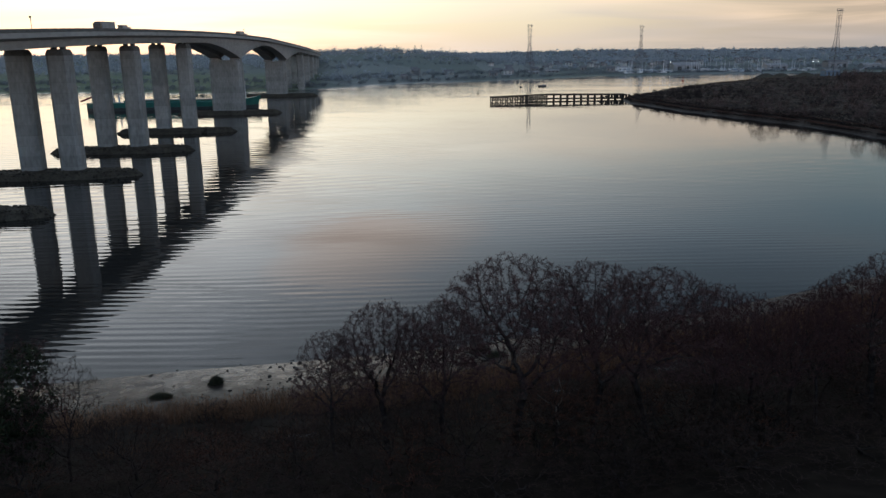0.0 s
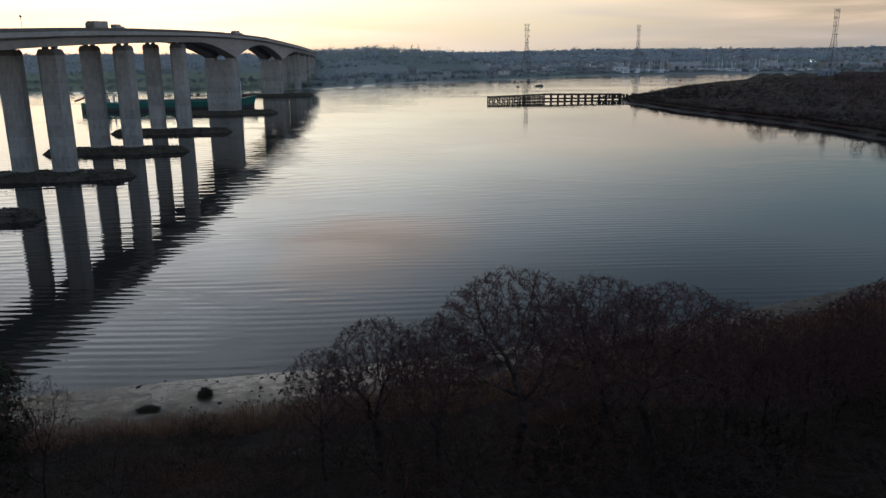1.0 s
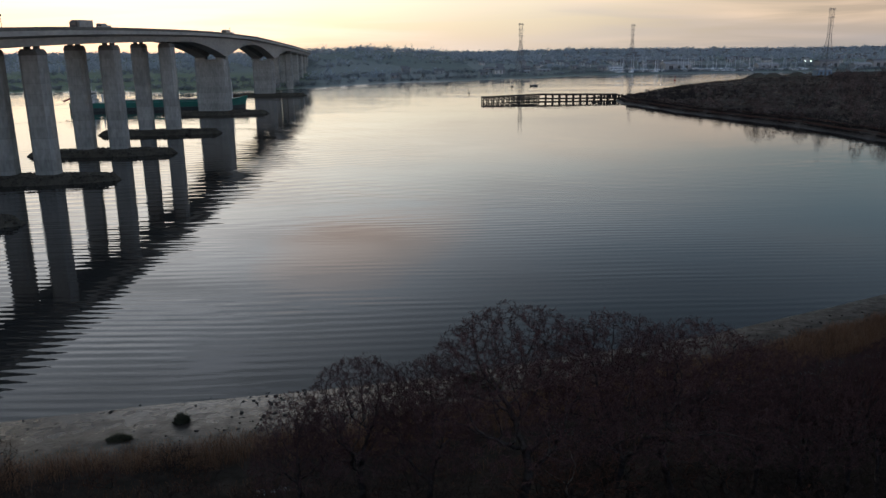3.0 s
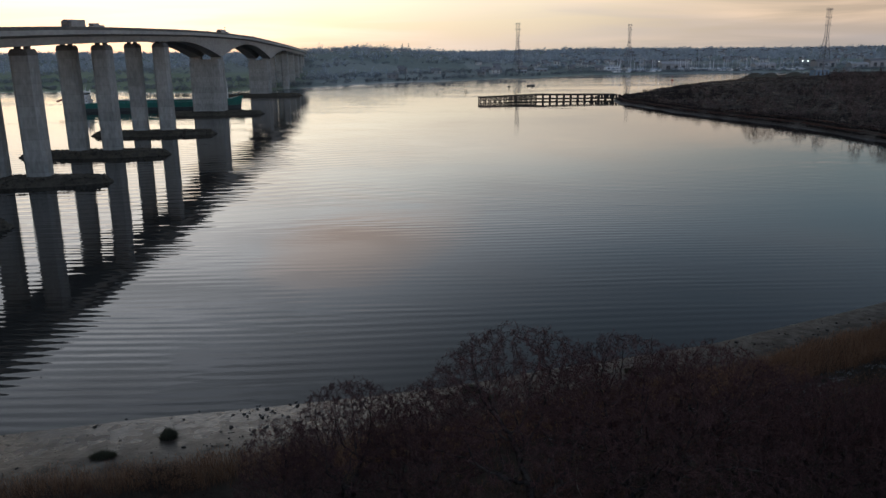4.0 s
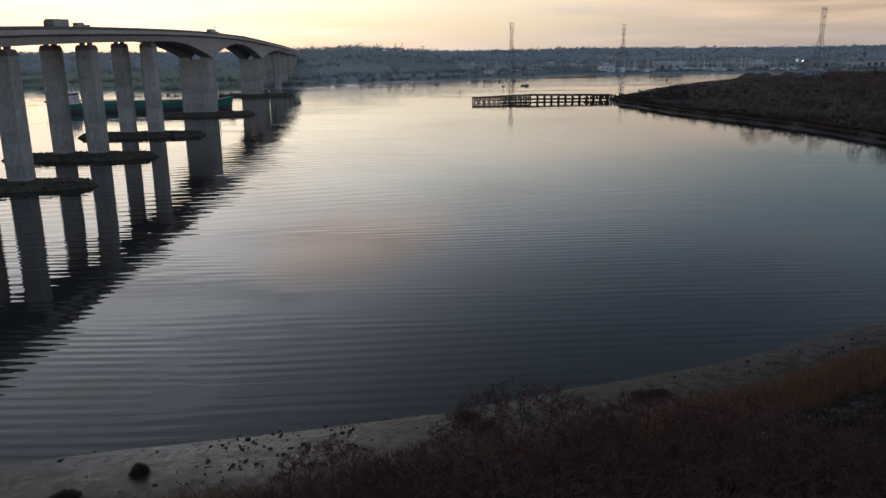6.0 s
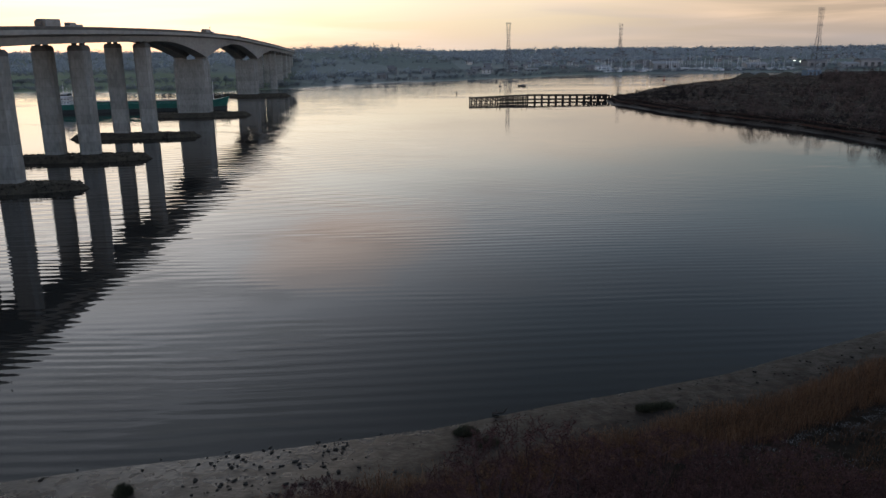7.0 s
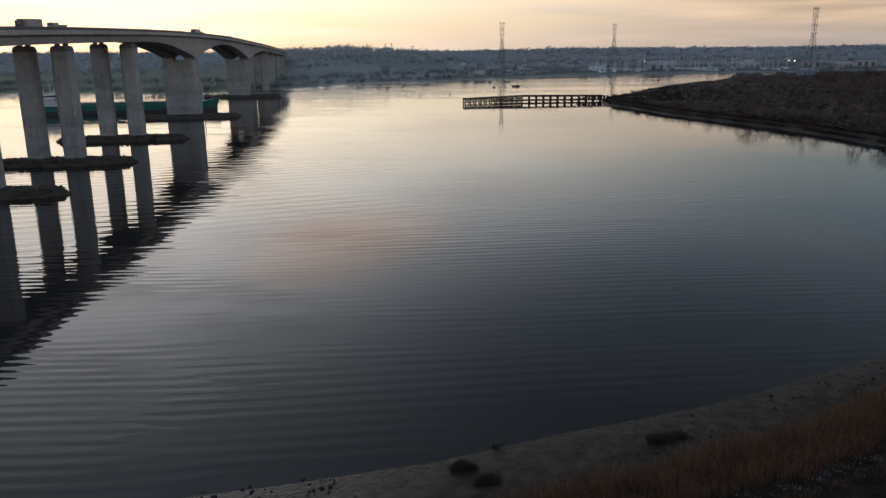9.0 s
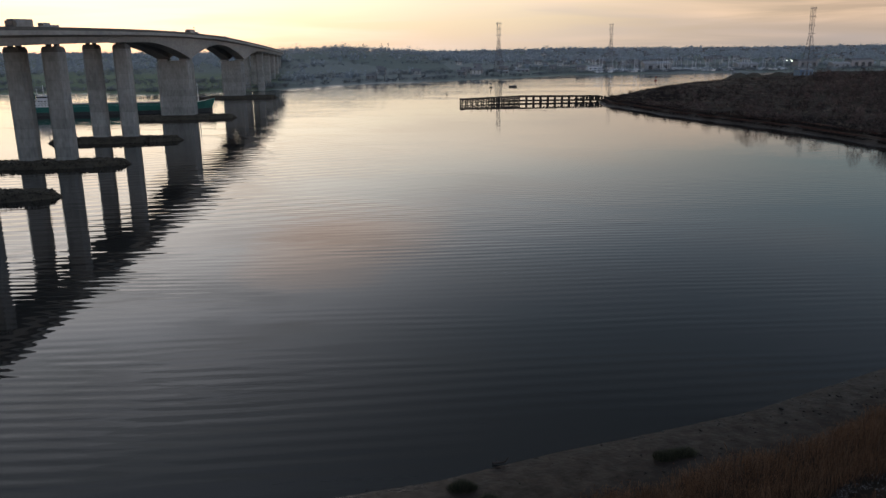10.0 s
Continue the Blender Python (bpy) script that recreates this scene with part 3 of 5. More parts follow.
for y in PIER_Y:
    for side in (-1, 1):
        x = axis_x(y) + (0.2 if y < 200 else 0.65) + side * 6.1
        ground_z = -4.0 if y < 650 else float(ground_height(x, y)) - 1.0
        top = soffit(y) - 0.75
        col = part("pier_column", column_mesh(top - ground_z), CONCRETE, bridge)
        col.matrix_basis = pose(x, y, ground_z, 0, 0, 2.5)
        # pier head and bearings take a darker colour for the shade under the deck
        cap = part("pier_cap", cap_mesh(), CONCRETE_DARK, col, "rounded pier head, dark with the deck's shade in its colour")
        cap.matrix_basis = pose(0, 0, top - ground_z)
        for sx in (-1.3, 1.3):
            block = part("bearing", box(bmesh.new(), -0.6, 0.6, -0.9, 0.9, -0.1, 0.9), CONCRETE_DARK, col)
            block.matrix_basis = pose(sx, 0, top - ground_z)


def main_pier_mesh(h, w=19.8, t=10.4):
    bm = bmesh.new()
    rings = []
    for z, k in ((0, 0), (h - 2.4, 0), (h - 1.0, 0.35), (h, 0.9)):
        a, b, c = w / 2 - k, t / 2, 1.3
        g = 0.35
        pts = [(-a + c, -b), (a - c, -b), (a - 0.3, -b + c), (a, -b + 1.8), (a, -b + 2.6), (a - g, -b + 2.9), (a - g, -b + 3.7), (a, -b + 4.0), (a, -b + 5.0), (a - g, -b + 5.3), (a - g, -b + 6.1), (a, -b + 6.4),
               (a, b - c), (a - c, b), (-a + c, b), (-a, b - c), (-a, -b + c)]
        rings.append([bm.verts.new((x, y, z)) for x, y in pts])
    m = len(rings[0])
    for r0, r1 in zip(rings, rings[1:]):
        for j in range(m):
            bm.faces.new((r0[j], r0[(j + 1) % m], r1[(j + 1) % m], r1[j]))
    bm.faces.new(rings[-1]), bm.faces.new(rings[0][::-1])
    return bm


for y in MAIN_Y:
    top = soffit(y) - 1.1
    pier = part("main_pier", main_pier_mesh(top + 4, 18.4 if y < 500 else 16.6), CONCRETE, bridge)
    pier.matrix_basis = pose(axis_x(y) + (0.2 if y < 500 else -0.8), y, -4, 0, 0, 2.5)
    for side in (-1, 1):
        block = part("bearing", box(bmesh.new(), -2.9, 2.9, -3.2, 3.2, -0.1, 1.15), CONCRETE, pier)
        block.matrix_basis = pose(side * 6, 0, top + 4)

# ---- rubble islands round the piers ----


def rock_cloud(centres, sizes, seed):
    """Angular stones: squashed, jittered octahedra."""
    rng = np.random.default_rng(seed)
    n = len(centres)
    base = np.array([(1, 0, 0), (-1, 0, 0), (0, 1, 0), (0, -1, 0), (0, 0, 1), (0, 0, -1)], float)
    tri = np.array([(0, 2, 4), (2, 1, 4), (1, 3, 4), (3, 0, 4), (2, 0, 5), (1, 2, 5), (3, 1, 5), (0, 3, 5)])
    v = base[None] * (np.asarray(sizes)[:, None, None] * rng.uniform(0.6, 1.25, (n, 6, 1)))
    a = rng.uniform(0, 6.28, n)
    c, s = np.cos(a)[:, None], np.sin(a)[:, None]
    v = np.stack([v[..., 0] * c - v[..., 1] * s, v[..., 0] * s + v[..., 1] * c, v[..., 2] * 0.7], -1) + np.asarray(centres)[:, None]
    f = tri[None] + (np.arange(n) * 6)[:, None, None]
    return v.reshape(-1, 3), f.reshape(-1, 3)


def island(cx, cy, half, depth, turn, top, seed):
    m = pose(cx, cy, 0, 0, 0, turn)
    ob = empty("pier_island", m, "low pointed island of dark rubble protecting the bridge pier", "island", "pier islands")
    us = np.linspace(-1, 1, 60)
    vs = np.linspace(-1, 1, 17)
    verts = []
    rng = np.random.default_rng(seed)
    for u in us:
        wdt = depth * max(0.02, (1 - abs(u) ** 2.0)) ** 0.8
        for v in vs:
            fall = min(1, (1 - abs(v)) * 3.2) * min(1, (1 - abs(u)) * 6)
            verts.append((u * half, v * wdt, -1.2 + (top + 1.2) * fall + rng.uniform(-0.12, 0.12)))
    k = len(vs)
    faces = [(i * k + j, (i + 1) * k + j, (i + 1) * k + j + 1, i * k + j + 1) for i in range(len(us) - 1) for j in range(k - 1)]
    put("mound", raw_mesh("mound", verts, faces), RUBBLE, ob)
    n = 1500
    u = rng.uniform(-1, 1, n)
    v = rng.uniform(-1, 1, n)
    v = np.sign(v) * np.abs(v) ** 0.6
    wdt = depth * np.maximum(0.02, 1 - np.abs(u) ** 2.0) ** 0.8
    z = -1.2 + (top + 1.2) * np.minimum(1, (1 - np.abs(v)) * 3.2) * np.minimum(1, (1 - np.abs(u)) * 6)
    vv, ff = rock_cloud(np.stack([u * half, v * wdt, z], -1), rng.uniform(0.22, 0.6, n), seed)
    put("rubble", raw_mesh("rubble", vv, ff), RUBBLE, ob, kind="stuff")
    return ob


ISLANDS = [(115, 27.5, 7.8), (174, 27.5, 7.8), (233.5, 28, 8.2), (293, 28, 7.9), (363, 29, 7.9), (472, 33, 11.5), (653, 34, 12)]
for i, (y, half, depth) in enumerate(ISLANDS):
    island(axis_x(y) + 1.4, y - 2.8, half, depth, 5, 1.9, 40 + i)

# ---- plants ----


def prism_mesh(name, p0, p1, r0, r1, extra=None):
    """Thin three-sided tapered twigs, with optional loose pointed shoots."""
    p0, p1 = np.asarray(p0, float), np.asarray(p1, float)
    r0, r1 = np.asarray(r0, float)[:, None], np.asarray(r1, float)[:, None]
    d = p1 - p0
    d /= np.maximum(np.linalg.norm(d, axis=1, keepdims=True), 1e-6)
    ref = np.where(np.abs(d[:, 2:3]) > 0.8, np.array([[1.0, 0, 0]]), np.array([[0, 0, 1.0]]))
    u = np.cross(d, ref)
    u /= np.maximum(np.linalg.norm(u, axis=1, keepdims=True), 1e-6)
    w = np.cross(d, u)
    ring = [(math.cos(a), math.sin(a)) for a in (0, 2.094, 4.189)]
    v = np.stack([p0 + r0 * (u * c + w * s) for c, s in ring] + [p1 + r1 * (u * c + w * s) for c, s in ring], 1)
    n = len(p0)
    f = np.array([(0, 1, 4), (0, 4, 3), (1, 2, 5), (1, 5, 4), (2, 0, 3), (2, 3, 5)])[None] + (np.arange(n) * 6)[:, None, None]
    v, f = v.reshape(-1, 3), f.reshape(-1, 3)
    if extra is not None and len(extra):
        q = np.asarray(extra).reshape(-1, 3)
        f = np.concatenate([f, np.arange(len(q)).reshape(-1, 3) + len(v)])
        v = np.concatenate([v, q])
    return raw_mesh(name, v, f)


def crown_tree(seed, height=14.0, radius=5.0, base=0.30, points=1400, belly=0.58, floor=-0.12, step=0.34, twig_rate=4.2, fine=3, wander=0.16, reach=(0.10, 0.30), inner=0.25):
    """A bare tree: limbs fan out from the fork to points spread over a lobed dome; they thicken towards the trunk, and short twigs crowd the thin outer wood."""
    rs = np.random.default_rng(seed)
    cz = height * belly
    u = rs.normal(0, 1, (points * 3, 3))
    u /= np.linalg.norm(u, axis=1, keepdims=True)
    u = u[u[:, 2] > floor][:points]
    points = len(u)
    k = np.where(rs.random((points, 1)) < inner, rs.uniform(0.35, 0.85, (points, 1)), rs.uniform(0.84, 1.0, (points, 1)))
    # a dozen lobes swell the dome unevenly
    lobes = rs.normal(0, 1, (13, 3))
    lobes /= np.linalg.norm(lobes, axis=1, keepdims=True)
    near = (u @ lobes.T).max(1, keepdims=True)
    bulge = 0.80 + 0.20 * np.clip((near - 0.55) / 0.4, 0, 1) ** 0.7
    up = np.where(u[:, 2:] > 0, height - cz, height * 0.30)
    goal = np.array([0, 0, cz]) + u * k * bulge * np.concatenate([np.full((points, 2), radius), up], 1)
    pos, par = [np.array([0, 0, -0.5])], [-1]
    lean = rs.normal(0, 0.05, 2)
    while pos[-1][2] < height * base:
        pos.append(pos[-1] + np.array([lean[0] + rs.normal(0, 0.03), lean[1] + rs.normal(0, 0.03), step]))
        par.append(len(pos) - 2)
    best = np.full(len(goal), 1e9)
    owner = np.zeros(len(goal), int)
    alive = np.ones(len(goal), bool)
    fresh = list(range(len(pos)))
    for _ in range(70):
        new_pos = np.array([pos[i] for i in fresh])
        d = np.linalg.norm(goal[:, None] - new_pos[None], axis=2)
        j = d.argmin(1)
        m = d[np.arange(len(goal)), j]
        closer = m < best
        best[closer], owner[closer] = m[closer], np.array(fresh)[j[closer]]
        alive &= best > step * 1.1
        if not alive.any():
            break
        fresh = []
        for node in np.unique(owner[alive]):
            mine = alive & (owner == node)
            v = goal[mine] - pos[node]
            v = (v / np.linalg.norm(v, axis=1, keepdims=True)).mean(0) + rs.normal(0, wander, 3)
            n = np.linalg.norm(v)
            if n < 1e-3:
                continue
            pos.append(pos[node] + v / n * step)
            par.append(node)
            fresh.append(len(pos) - 1)
        if not fresh:
            break
    n = len(pos)
    area = np.zeros(n)
    kids = np.zeros(n, int)
    for i in range(n - 1, 0, -1):
        if kids[i] == 0:
            area[i] = 1.0
        kids[par[i]] += 1
        area[par[i]] += area[i]
    rad = 0.0095 * np.maximum(area, 1) ** 0.49
    P, Q = np.array(pos), np.array(par)
    idx = np.arange(1, n)
    thick = rad[idx] > 0.03
    # twigs: short sprays on the outermost wood, each with finer side shoots
    host = idx[rad[idx] < 0.019]
    host = np.repeat(host, rs.poisson(twig_rate, len(host)))
    a0, a1 = P[Q[host]], P[host]
    axis = (a1 - a0) / step

    def shoots(start, way, lo, hi, half):
        count = len(start)
        d = way * 0.55 + rs.normal(0, 0.55, (count, 3))
        d /= np.linalg.norm(d, axis=1, keepdims=True)
        end = start + d * rs.uniform(lo, hi, (count, 1))
        side = np.cross(d, rs.normal(0, 1, (count, 3)))
        side *= half / np.maximum(np.linalg.norm(side, axis=1, keepdims=True), 1e-6)
        return d, end, np.stack([start - side, start + side, end], 1)

    start = a0 + (a1 - a0) * rs.random((len(host), 1))
    d1, end, q1 = shoots(start, axis, reach[0], reach[1], 0.0115)
    start2 = np.repeat(start, fine, 0) + np.repeat(end - start, fine, 0) * rs.uniform(0.25, 1, (len(start) * fine, 1))
    _, _, q2 = shoots(start2, np.repeat(d1, fine, 0), reach[0] * 0.6, reach[1] * 0.6, 0.0105)
    sprays = np.concatenate([q1, q2])
    big, thin_wood = idx[thick], idx[~thick]
    trunk = prism_mesh("tree_trunk", P[Q[big]], P[big], np.minimum(rad[Q[big]], rad[big] * 1.25), rad[big])
    crown = prism_mesh("tree_crown", P[Q[thin_wood]], P[thin_wood], rad[thin_wood], rad[thin_wood] * 0.85, sprays)
    return trunk, crown


ALDERS = [crown_tree(11 + i, base=ba, points=n, twig_rate=5.4, floor=fl, inner=0.36, reach=(0.12, 0.34)) for i, (ba, n, fl) in
          enumerate([(0.34, 5000, -0.25), (0.30, 5000, -0.30), (0.34, 6200, -0.25), (0.26, 4000, -0.40)])]


THORNS = [crown_tree(31 + i, height=10.0, radius=4.8, base=0.14 + 0.03 * i, points=1100, belly=0.42, floor=-0.5, twig_rate=4.5, fine=2, wander=0.22, inner=0.4) for i in range(4)]


def dressed(name, me, mat, parent):
    """A part whose material belongs to the object, so that alike meshes may differ in colour."""
    if not me.materials:
        me.materials.append(mat)
    ob = put(name, me, None, parent)
    ob.material_slots[0].link = "OBJECT"
    ob.material_slots[0].material = mat
    return ob


def tree(meshes, m, label, crown, name="bare_tree", group="bare trees on the bank"):
    ob = empty(name, m, label, "tree", group)
    dressed("trunk", meshes[0], THORN_BARK if crown in (THORN_TWIG, TWIG_RED) else BARK, ob)
    dressed("crown", meshes[1], crown, ob)
    return ob


def planted(x, y, top, wide, turn, kind, label, crown, stock=ALDERS):
    z = float(ground_height(x, y)) - 0.2
    h = (top - z) / (14.0 if stock is ALDERS else 10.0)
    m = pose(x, y, z, 0, 0, turn) @ Matrix.Diagonal((wide, wide, h, 1))
    return tree(stock[kind], m, label, crown)


ALDER_LABEL = "bare winter alder with a dense rounded crown of dark twigs"
for x, y, top, spread_, turn, kind in [
        (-7.4, 46.0, 18.9, 2.7, 40, 3), (-3.9, 47.0, 20.5, 3.8, 10, 0), (-0.4, 45.6, 21.2, 3.0, 130, 1), (4.0, 43.5, 24.4, 5.0, 80, 2), (8.7, 43.4, 24.0, 4.4, 200, 0),
        (12.7, 43.2, 23.7, 4.4, 300, 2), (16.0, 43.2, 22.6, 3.2, 160, 1), (18.4, 42.8, 22.1, 2.8, 250, 3), (20.8, 42.6, 22.2, 2.6, 70, 1), (22.8, 43.2, 22.9, 2.2, 15, 0), (25.8, 43.0, 24.4, 3.7, 95, 0),
        (30.2, 42.8, 24.9, 4.4, 215, 2), (35.0, 42.2, 25.0, 4.8, 20, 1), (28.2, 39.0, 21.0, 3.8, 150, 3), (33.0, 38.2, 21.0, 4.2, 310, 0)]:
    wide = spread_ / 4.5
    planted(x, y, top, wide, turn, kind, ALDER_LABEL, TWIG)
for x, y, top, wide, turn, kind in [
        (1.0, 40.0, 17.8, 0.8, 70, 1), (6.5, 41.0, 18.6, 0.9, 170, 3), (12.5, 40.0, 17.5, 0.85, 10, 1), (18.5, 41.5, 18.4, 0.9, 320, 0), (24.5, 39.0, 17.6, 0.9, 100, 2),
        (-3.5, 41.5, 16.6, 0.75, 220, 1), (-14.0, 41.0, 14.6, 0.7, 30, 3), (-20.0, 44.0, 14.2, 0.7, 260, 1), (-8.5, 39.5, 16.0, 0.8, 310, 0),
        (30.0, 38.0, 17.0, 0.9, 45, 1), (21.5, 35.5, 17.2, 0.9, 190, 2), (15.0, 35.0, 17.0, 0.9, 75, 1), (27.0, 33.5, 17.4, 0.9, 5, 0), (9.0, 35.5, 16.6, 0.85, 280, 1), (33.5, 42.0, 18.5, 0.9, 130, 0),
        (2.5, 34.5, 16.2, 0.9, 150, 0), (-4.5, 35.5, 15.6, 0.85, 60, 2), (-11.5, 35.0, 15.2, 0.9, 240, 1), (-18.0, 38.0, 14.8, 0.8, 340, 2), (-24.0, 39.0, 15.2, 0.8, 200, 0),
        (6.0, 47.5, 14.8, 0.75, 35, 1), (-1.5, 49.0, 13.8, 0.7, 290, 2), (11.0, 47.5, 15.0, 0.75, 120, 0), (16.5, 47.5, 15.2, 0.75, 15, 1), (21.5, 47.0, 15.4, 0.8, 225, 2), (27.0, 46.0, 16.2, 0.8, 80, 0), (-7.0, 50.0, 12.8, 0.65, 100, 1),
        (33.0, 46.0, 16.2, 0.8, 230, 1), (-24.6, 44.6, 18.4, 0.62, 20, 2), (-32.0, 43.0, 19.0, 0.8, 120, 0)]:
    planted(x, y, top, wide, turn, kind, "low bare thorn tree tangled on the wooded slope", TWIG_RED if kind == 3 else THORN_TWIG, THORNS)

# dead pale tree among the thorns
dead_wood = crown_tree(57, height=9.0, radius=3.6, base=0.2, points=90, belly=0.5, floor=-0.2, step=0.4, twig_rate=0.4, fine=1, wander=0.3, inner=0.5)
dead_tree = empty("dead_tree", pose(6.6, 44.6, float(ground_height(6.6, 44.6)) - 0.2, 0, 0, 20), "dead grey tree with a few pale crooked branches", "tree")
dressed("trunk", dead_wood[0], STEM, dead_tree)

# ivy-clad tree with bare branches
ivy_z = float(ground_height(-29.0, 45.0))
ivy_tree = tree(THORNS[1], pose(-28.2, 45.0, ivy_z, 0, 0, 60) @ Matrix.Diagonal((1.0, 1.0, 1.1, 1)), "tree smothered in dark green ivy with bare branch ends", TWIG, "ivy_tree", "")


def leaf_cloud(n, centre_of, size, seed):
    """Loose small leaf triangles about centres given by a function of a random generator."""
    rng = np.random.default_rng(seed)
    c = centre_of(rng, n)
    v = c[:, None, :] + rng.normal(0, 1, (n, 3, 3)) * np.asarray(size).reshape(-1, 1, 1)
    return v.reshape(-1, 3), np.arange(3 * n).reshape(-1, 3)


def ivy_centres(rng, n):
    k = rng.integers(0, 16, n)
    r2 = np.random.default_rng(5)
    lob = np.stack([r2.normal(0, 1.3, 16), r2.normal(0, 1.3, 16), r2.uniform(1.0, 8.6, 16)], -1)
    d = rng.normal(0, 1, (n, 3))
    d /= np.linalg.norm(d, axis=1, keepdims=True)
    return lob[k] + d * (rng.uniform(0.5, 1.1, (n, 1)) ** 0.4) * np.array([[1.1, 1.1, 1.2]])


v, f = leaf_cloud(16000, ivy_centres, 0.07, 3)
put("ivy", raw_mesh("ivy", v, f), IVY, ivy_tree, "dark green ivy leaves")

# scrub on the slope
SHRUBS = [crown_tree(70 + i, height=3.0, radius=2.1, base=0.04, points=110, belly=0.35, floor=-0.4, step=0.24, twig_rate=3.0, fine=1, wander=0.25, inner=0.5) for i in range(4)]
rng = random.Random(8)
count = 0
while count < 150:
    x = rng.uniform(-46, 62)
    d = rng.uniform(21, 60) if x > 8 or rng.random() < 0.6 else rng.uniform(16.5, 24)
    y = float(np.interp(x, NEAR_X, NEAR_Y)) - d
    if y < 30 or y > 96:
        continue
    if x > -10 and d < (24 if x < 12 else 25 + 0.1 * x) + 3 * rng.random():
        continue
    if -6 < x < 24 and d < 31:
        continue
    s = rng.uniform(0.6, 1.25) * (0.75 if d < 27 else 1.1)
    z = float(ground_height(x, y)) - 0.1
    kind = rng.randrange(4)
    m = pose(x, y, z, rng.uniform(-8, 8), rng.uniform(-8, 8), rng.uniform(0, 360)) @ Matrix.Diagonal((s * 1.25, s * 1.25, s, 1))
    ob = empty("thorn_bush", m, "leafless tangled thorn bush on the dark bank", "bush", "thorn bushes on the bank")
    dressed("stem", SHRUBS[kind][0], THORN_BARK, ob)
    dressed("twig_tangle", SHRUBS[kind][1], rng.choice([THORN_TWIG, THORN_TWIG, TWIG_RED, BRAMBLE]), ob)
    count += 1


def slope_blades(n, x0, x1, d0, d1, hmin, hmax, width, seed, lean=0.35, keep=None):
    """Upright dry blades with a plume, as thin crossed quads."""
    rng = np.random.default_rng(seed)
    x = rng.uniform(x0, x1, n)
    d = rng.uniform(d0, d1, n)
    if keep is not None:
        ok = keep(x, d, rng)
        x, d = x[ok], d[ok]
    n = len(x)
    y = np.interp(x, NEAR_X, NEAR_Y) - d
    z = ground_height(x, y) - 0.05
    h = rng.uniform(hmin, hmax, n) * (0.86 + 0.22 * rough_noise(x, y, 0.9) + 0.12 * rough_noise(x, y, 3.1))
    a = rng.uniform(0, 6.283, n)
    t = rng.normal(0, lean, (n, 2)) * h[:, None] * 0.5
    base = np.stack([x, y, z], -1)
    mid = base + np.stack([t[:, 0] * 0.4, t[:, 1] * 0.4, h * 0.65], -1)
    top = base + np.stack([t[:, 0], t[:, 1], h], -1)
    w = np.stack([np.cos(a), np.sin(a), np.zeros(n)], -1) * width
    v = np.stack([base - w, base + w, mid + w * 0.8, mid - w * 0.8, top + w * 0.5, top - w * 0.5,
                  mid * 0.25 + top * 0.75 - w * 2.4, mid * 0.25 + top * 0.75 + w * 2.4, top + w, top - w], 1)
    f = np.array([(0, 1, 2, 3), (3, 2, 4, 5), (6, 7, 8, 9)])[None] + (np.arange(n) * 10)[:, None, None]
    return v.reshape(-1, 3), f.reshape(-1, 4)


def reed_keep(x, d, rng):
    edge = np.interp(x, [-45, -22, -14, -5, 2, 25, 60], [11.8, 12.3, 11.2, 10.2, 9.6, 8.7, 8.0]) + 0.9 * rough_noise(x, x * 0.3, 0.35)
    back = np.interp(x, [-45, -10, 10, 20, 30, 60], [16.5, 17.5, 18.5, 17.4, 17.0, 17.0]) + 1.1 * rough_noise(x, x, 0.5)
    thin_edge = rng.random(len(x)) < np.clip((d - edge) / 1.4, 0, 1)
    return (d > edge) & (d < back) & thin_edge


v, f = slope_blades(150000, -60, 85, 7, 25, 0.75, 1.7, 0.0095, 21, 0.5, reed_keep)
put("reed_bed", raw_mesh("reed_bed", v, f), REED, None, "bed of dry brown reeds along the muddy shore", "reeds", "stuff")


def grass_keep(x, d, rng):
    gap = (np.abs(d - 18.4 - 0.8 * rough_noise(x, x, 0.3)) < 0.8) & (x > 18)
    patch = rough_noise(x, d * 2.0, 0.45) > np.where(x > 14, -0.35, 0.1)
    return patch & ~gap & (d < np.where(x > 14, 30, 26) + 6 * rng.random(len(x)) ** 3)


v, f = slope_blades(70000, -55, 85, 16, 50, 0.35, 1.1, 0.011, 22, 0.7, grass_keep)
put("dry_grass", raw_mesh("dry_grass", v, f), REED_DARK, None, "rank dry grass and bracken between the bushes", "grass", "stuff")


def undergrowth(n, seed):
    rng = np.random.default_rng(seed)
    x = rng.uniform(-60, 85, n)
    d = rng.uniform(25, 60, n)
    y = np.interp(x, NEAR_X, NEAR_Y) - d
    z = ground_height(x, y)
    hump = 0.9 + 0.8 * rough_noise(x, y, 0.8)
    p0 = np.stack([x, y, z + rng.uniform(0, 1, n) * hump], -1)
    dirn = rng.normal(0, 1, (n, 3)) * np.array([1, 1, 0.6])
    dirn /= np.linalg.norm(dirn, axis=1, keepdims=True)
    ln = rng.uniform(0.3, 1.1, n)[:, None]
    return prism_mesh("undergrowth", p0, p0 + dirn * ln, np.full(n, 0.012), np.full(n, 0.005))


put("undergrowth", undergrowth(22000, 9), BRAMBLE, None, "dark brambles and dead stems under the trees", "undergrowth", "stuff")

# frosted litter on the trodden line behind the reeds, and in small patches under the trees
FROST = material("frosted_litter", (0.07, 0.068, 0.068), (0.42, 0.425, 0.45), 0.9, 0.9, 0.0, vary=0.8)


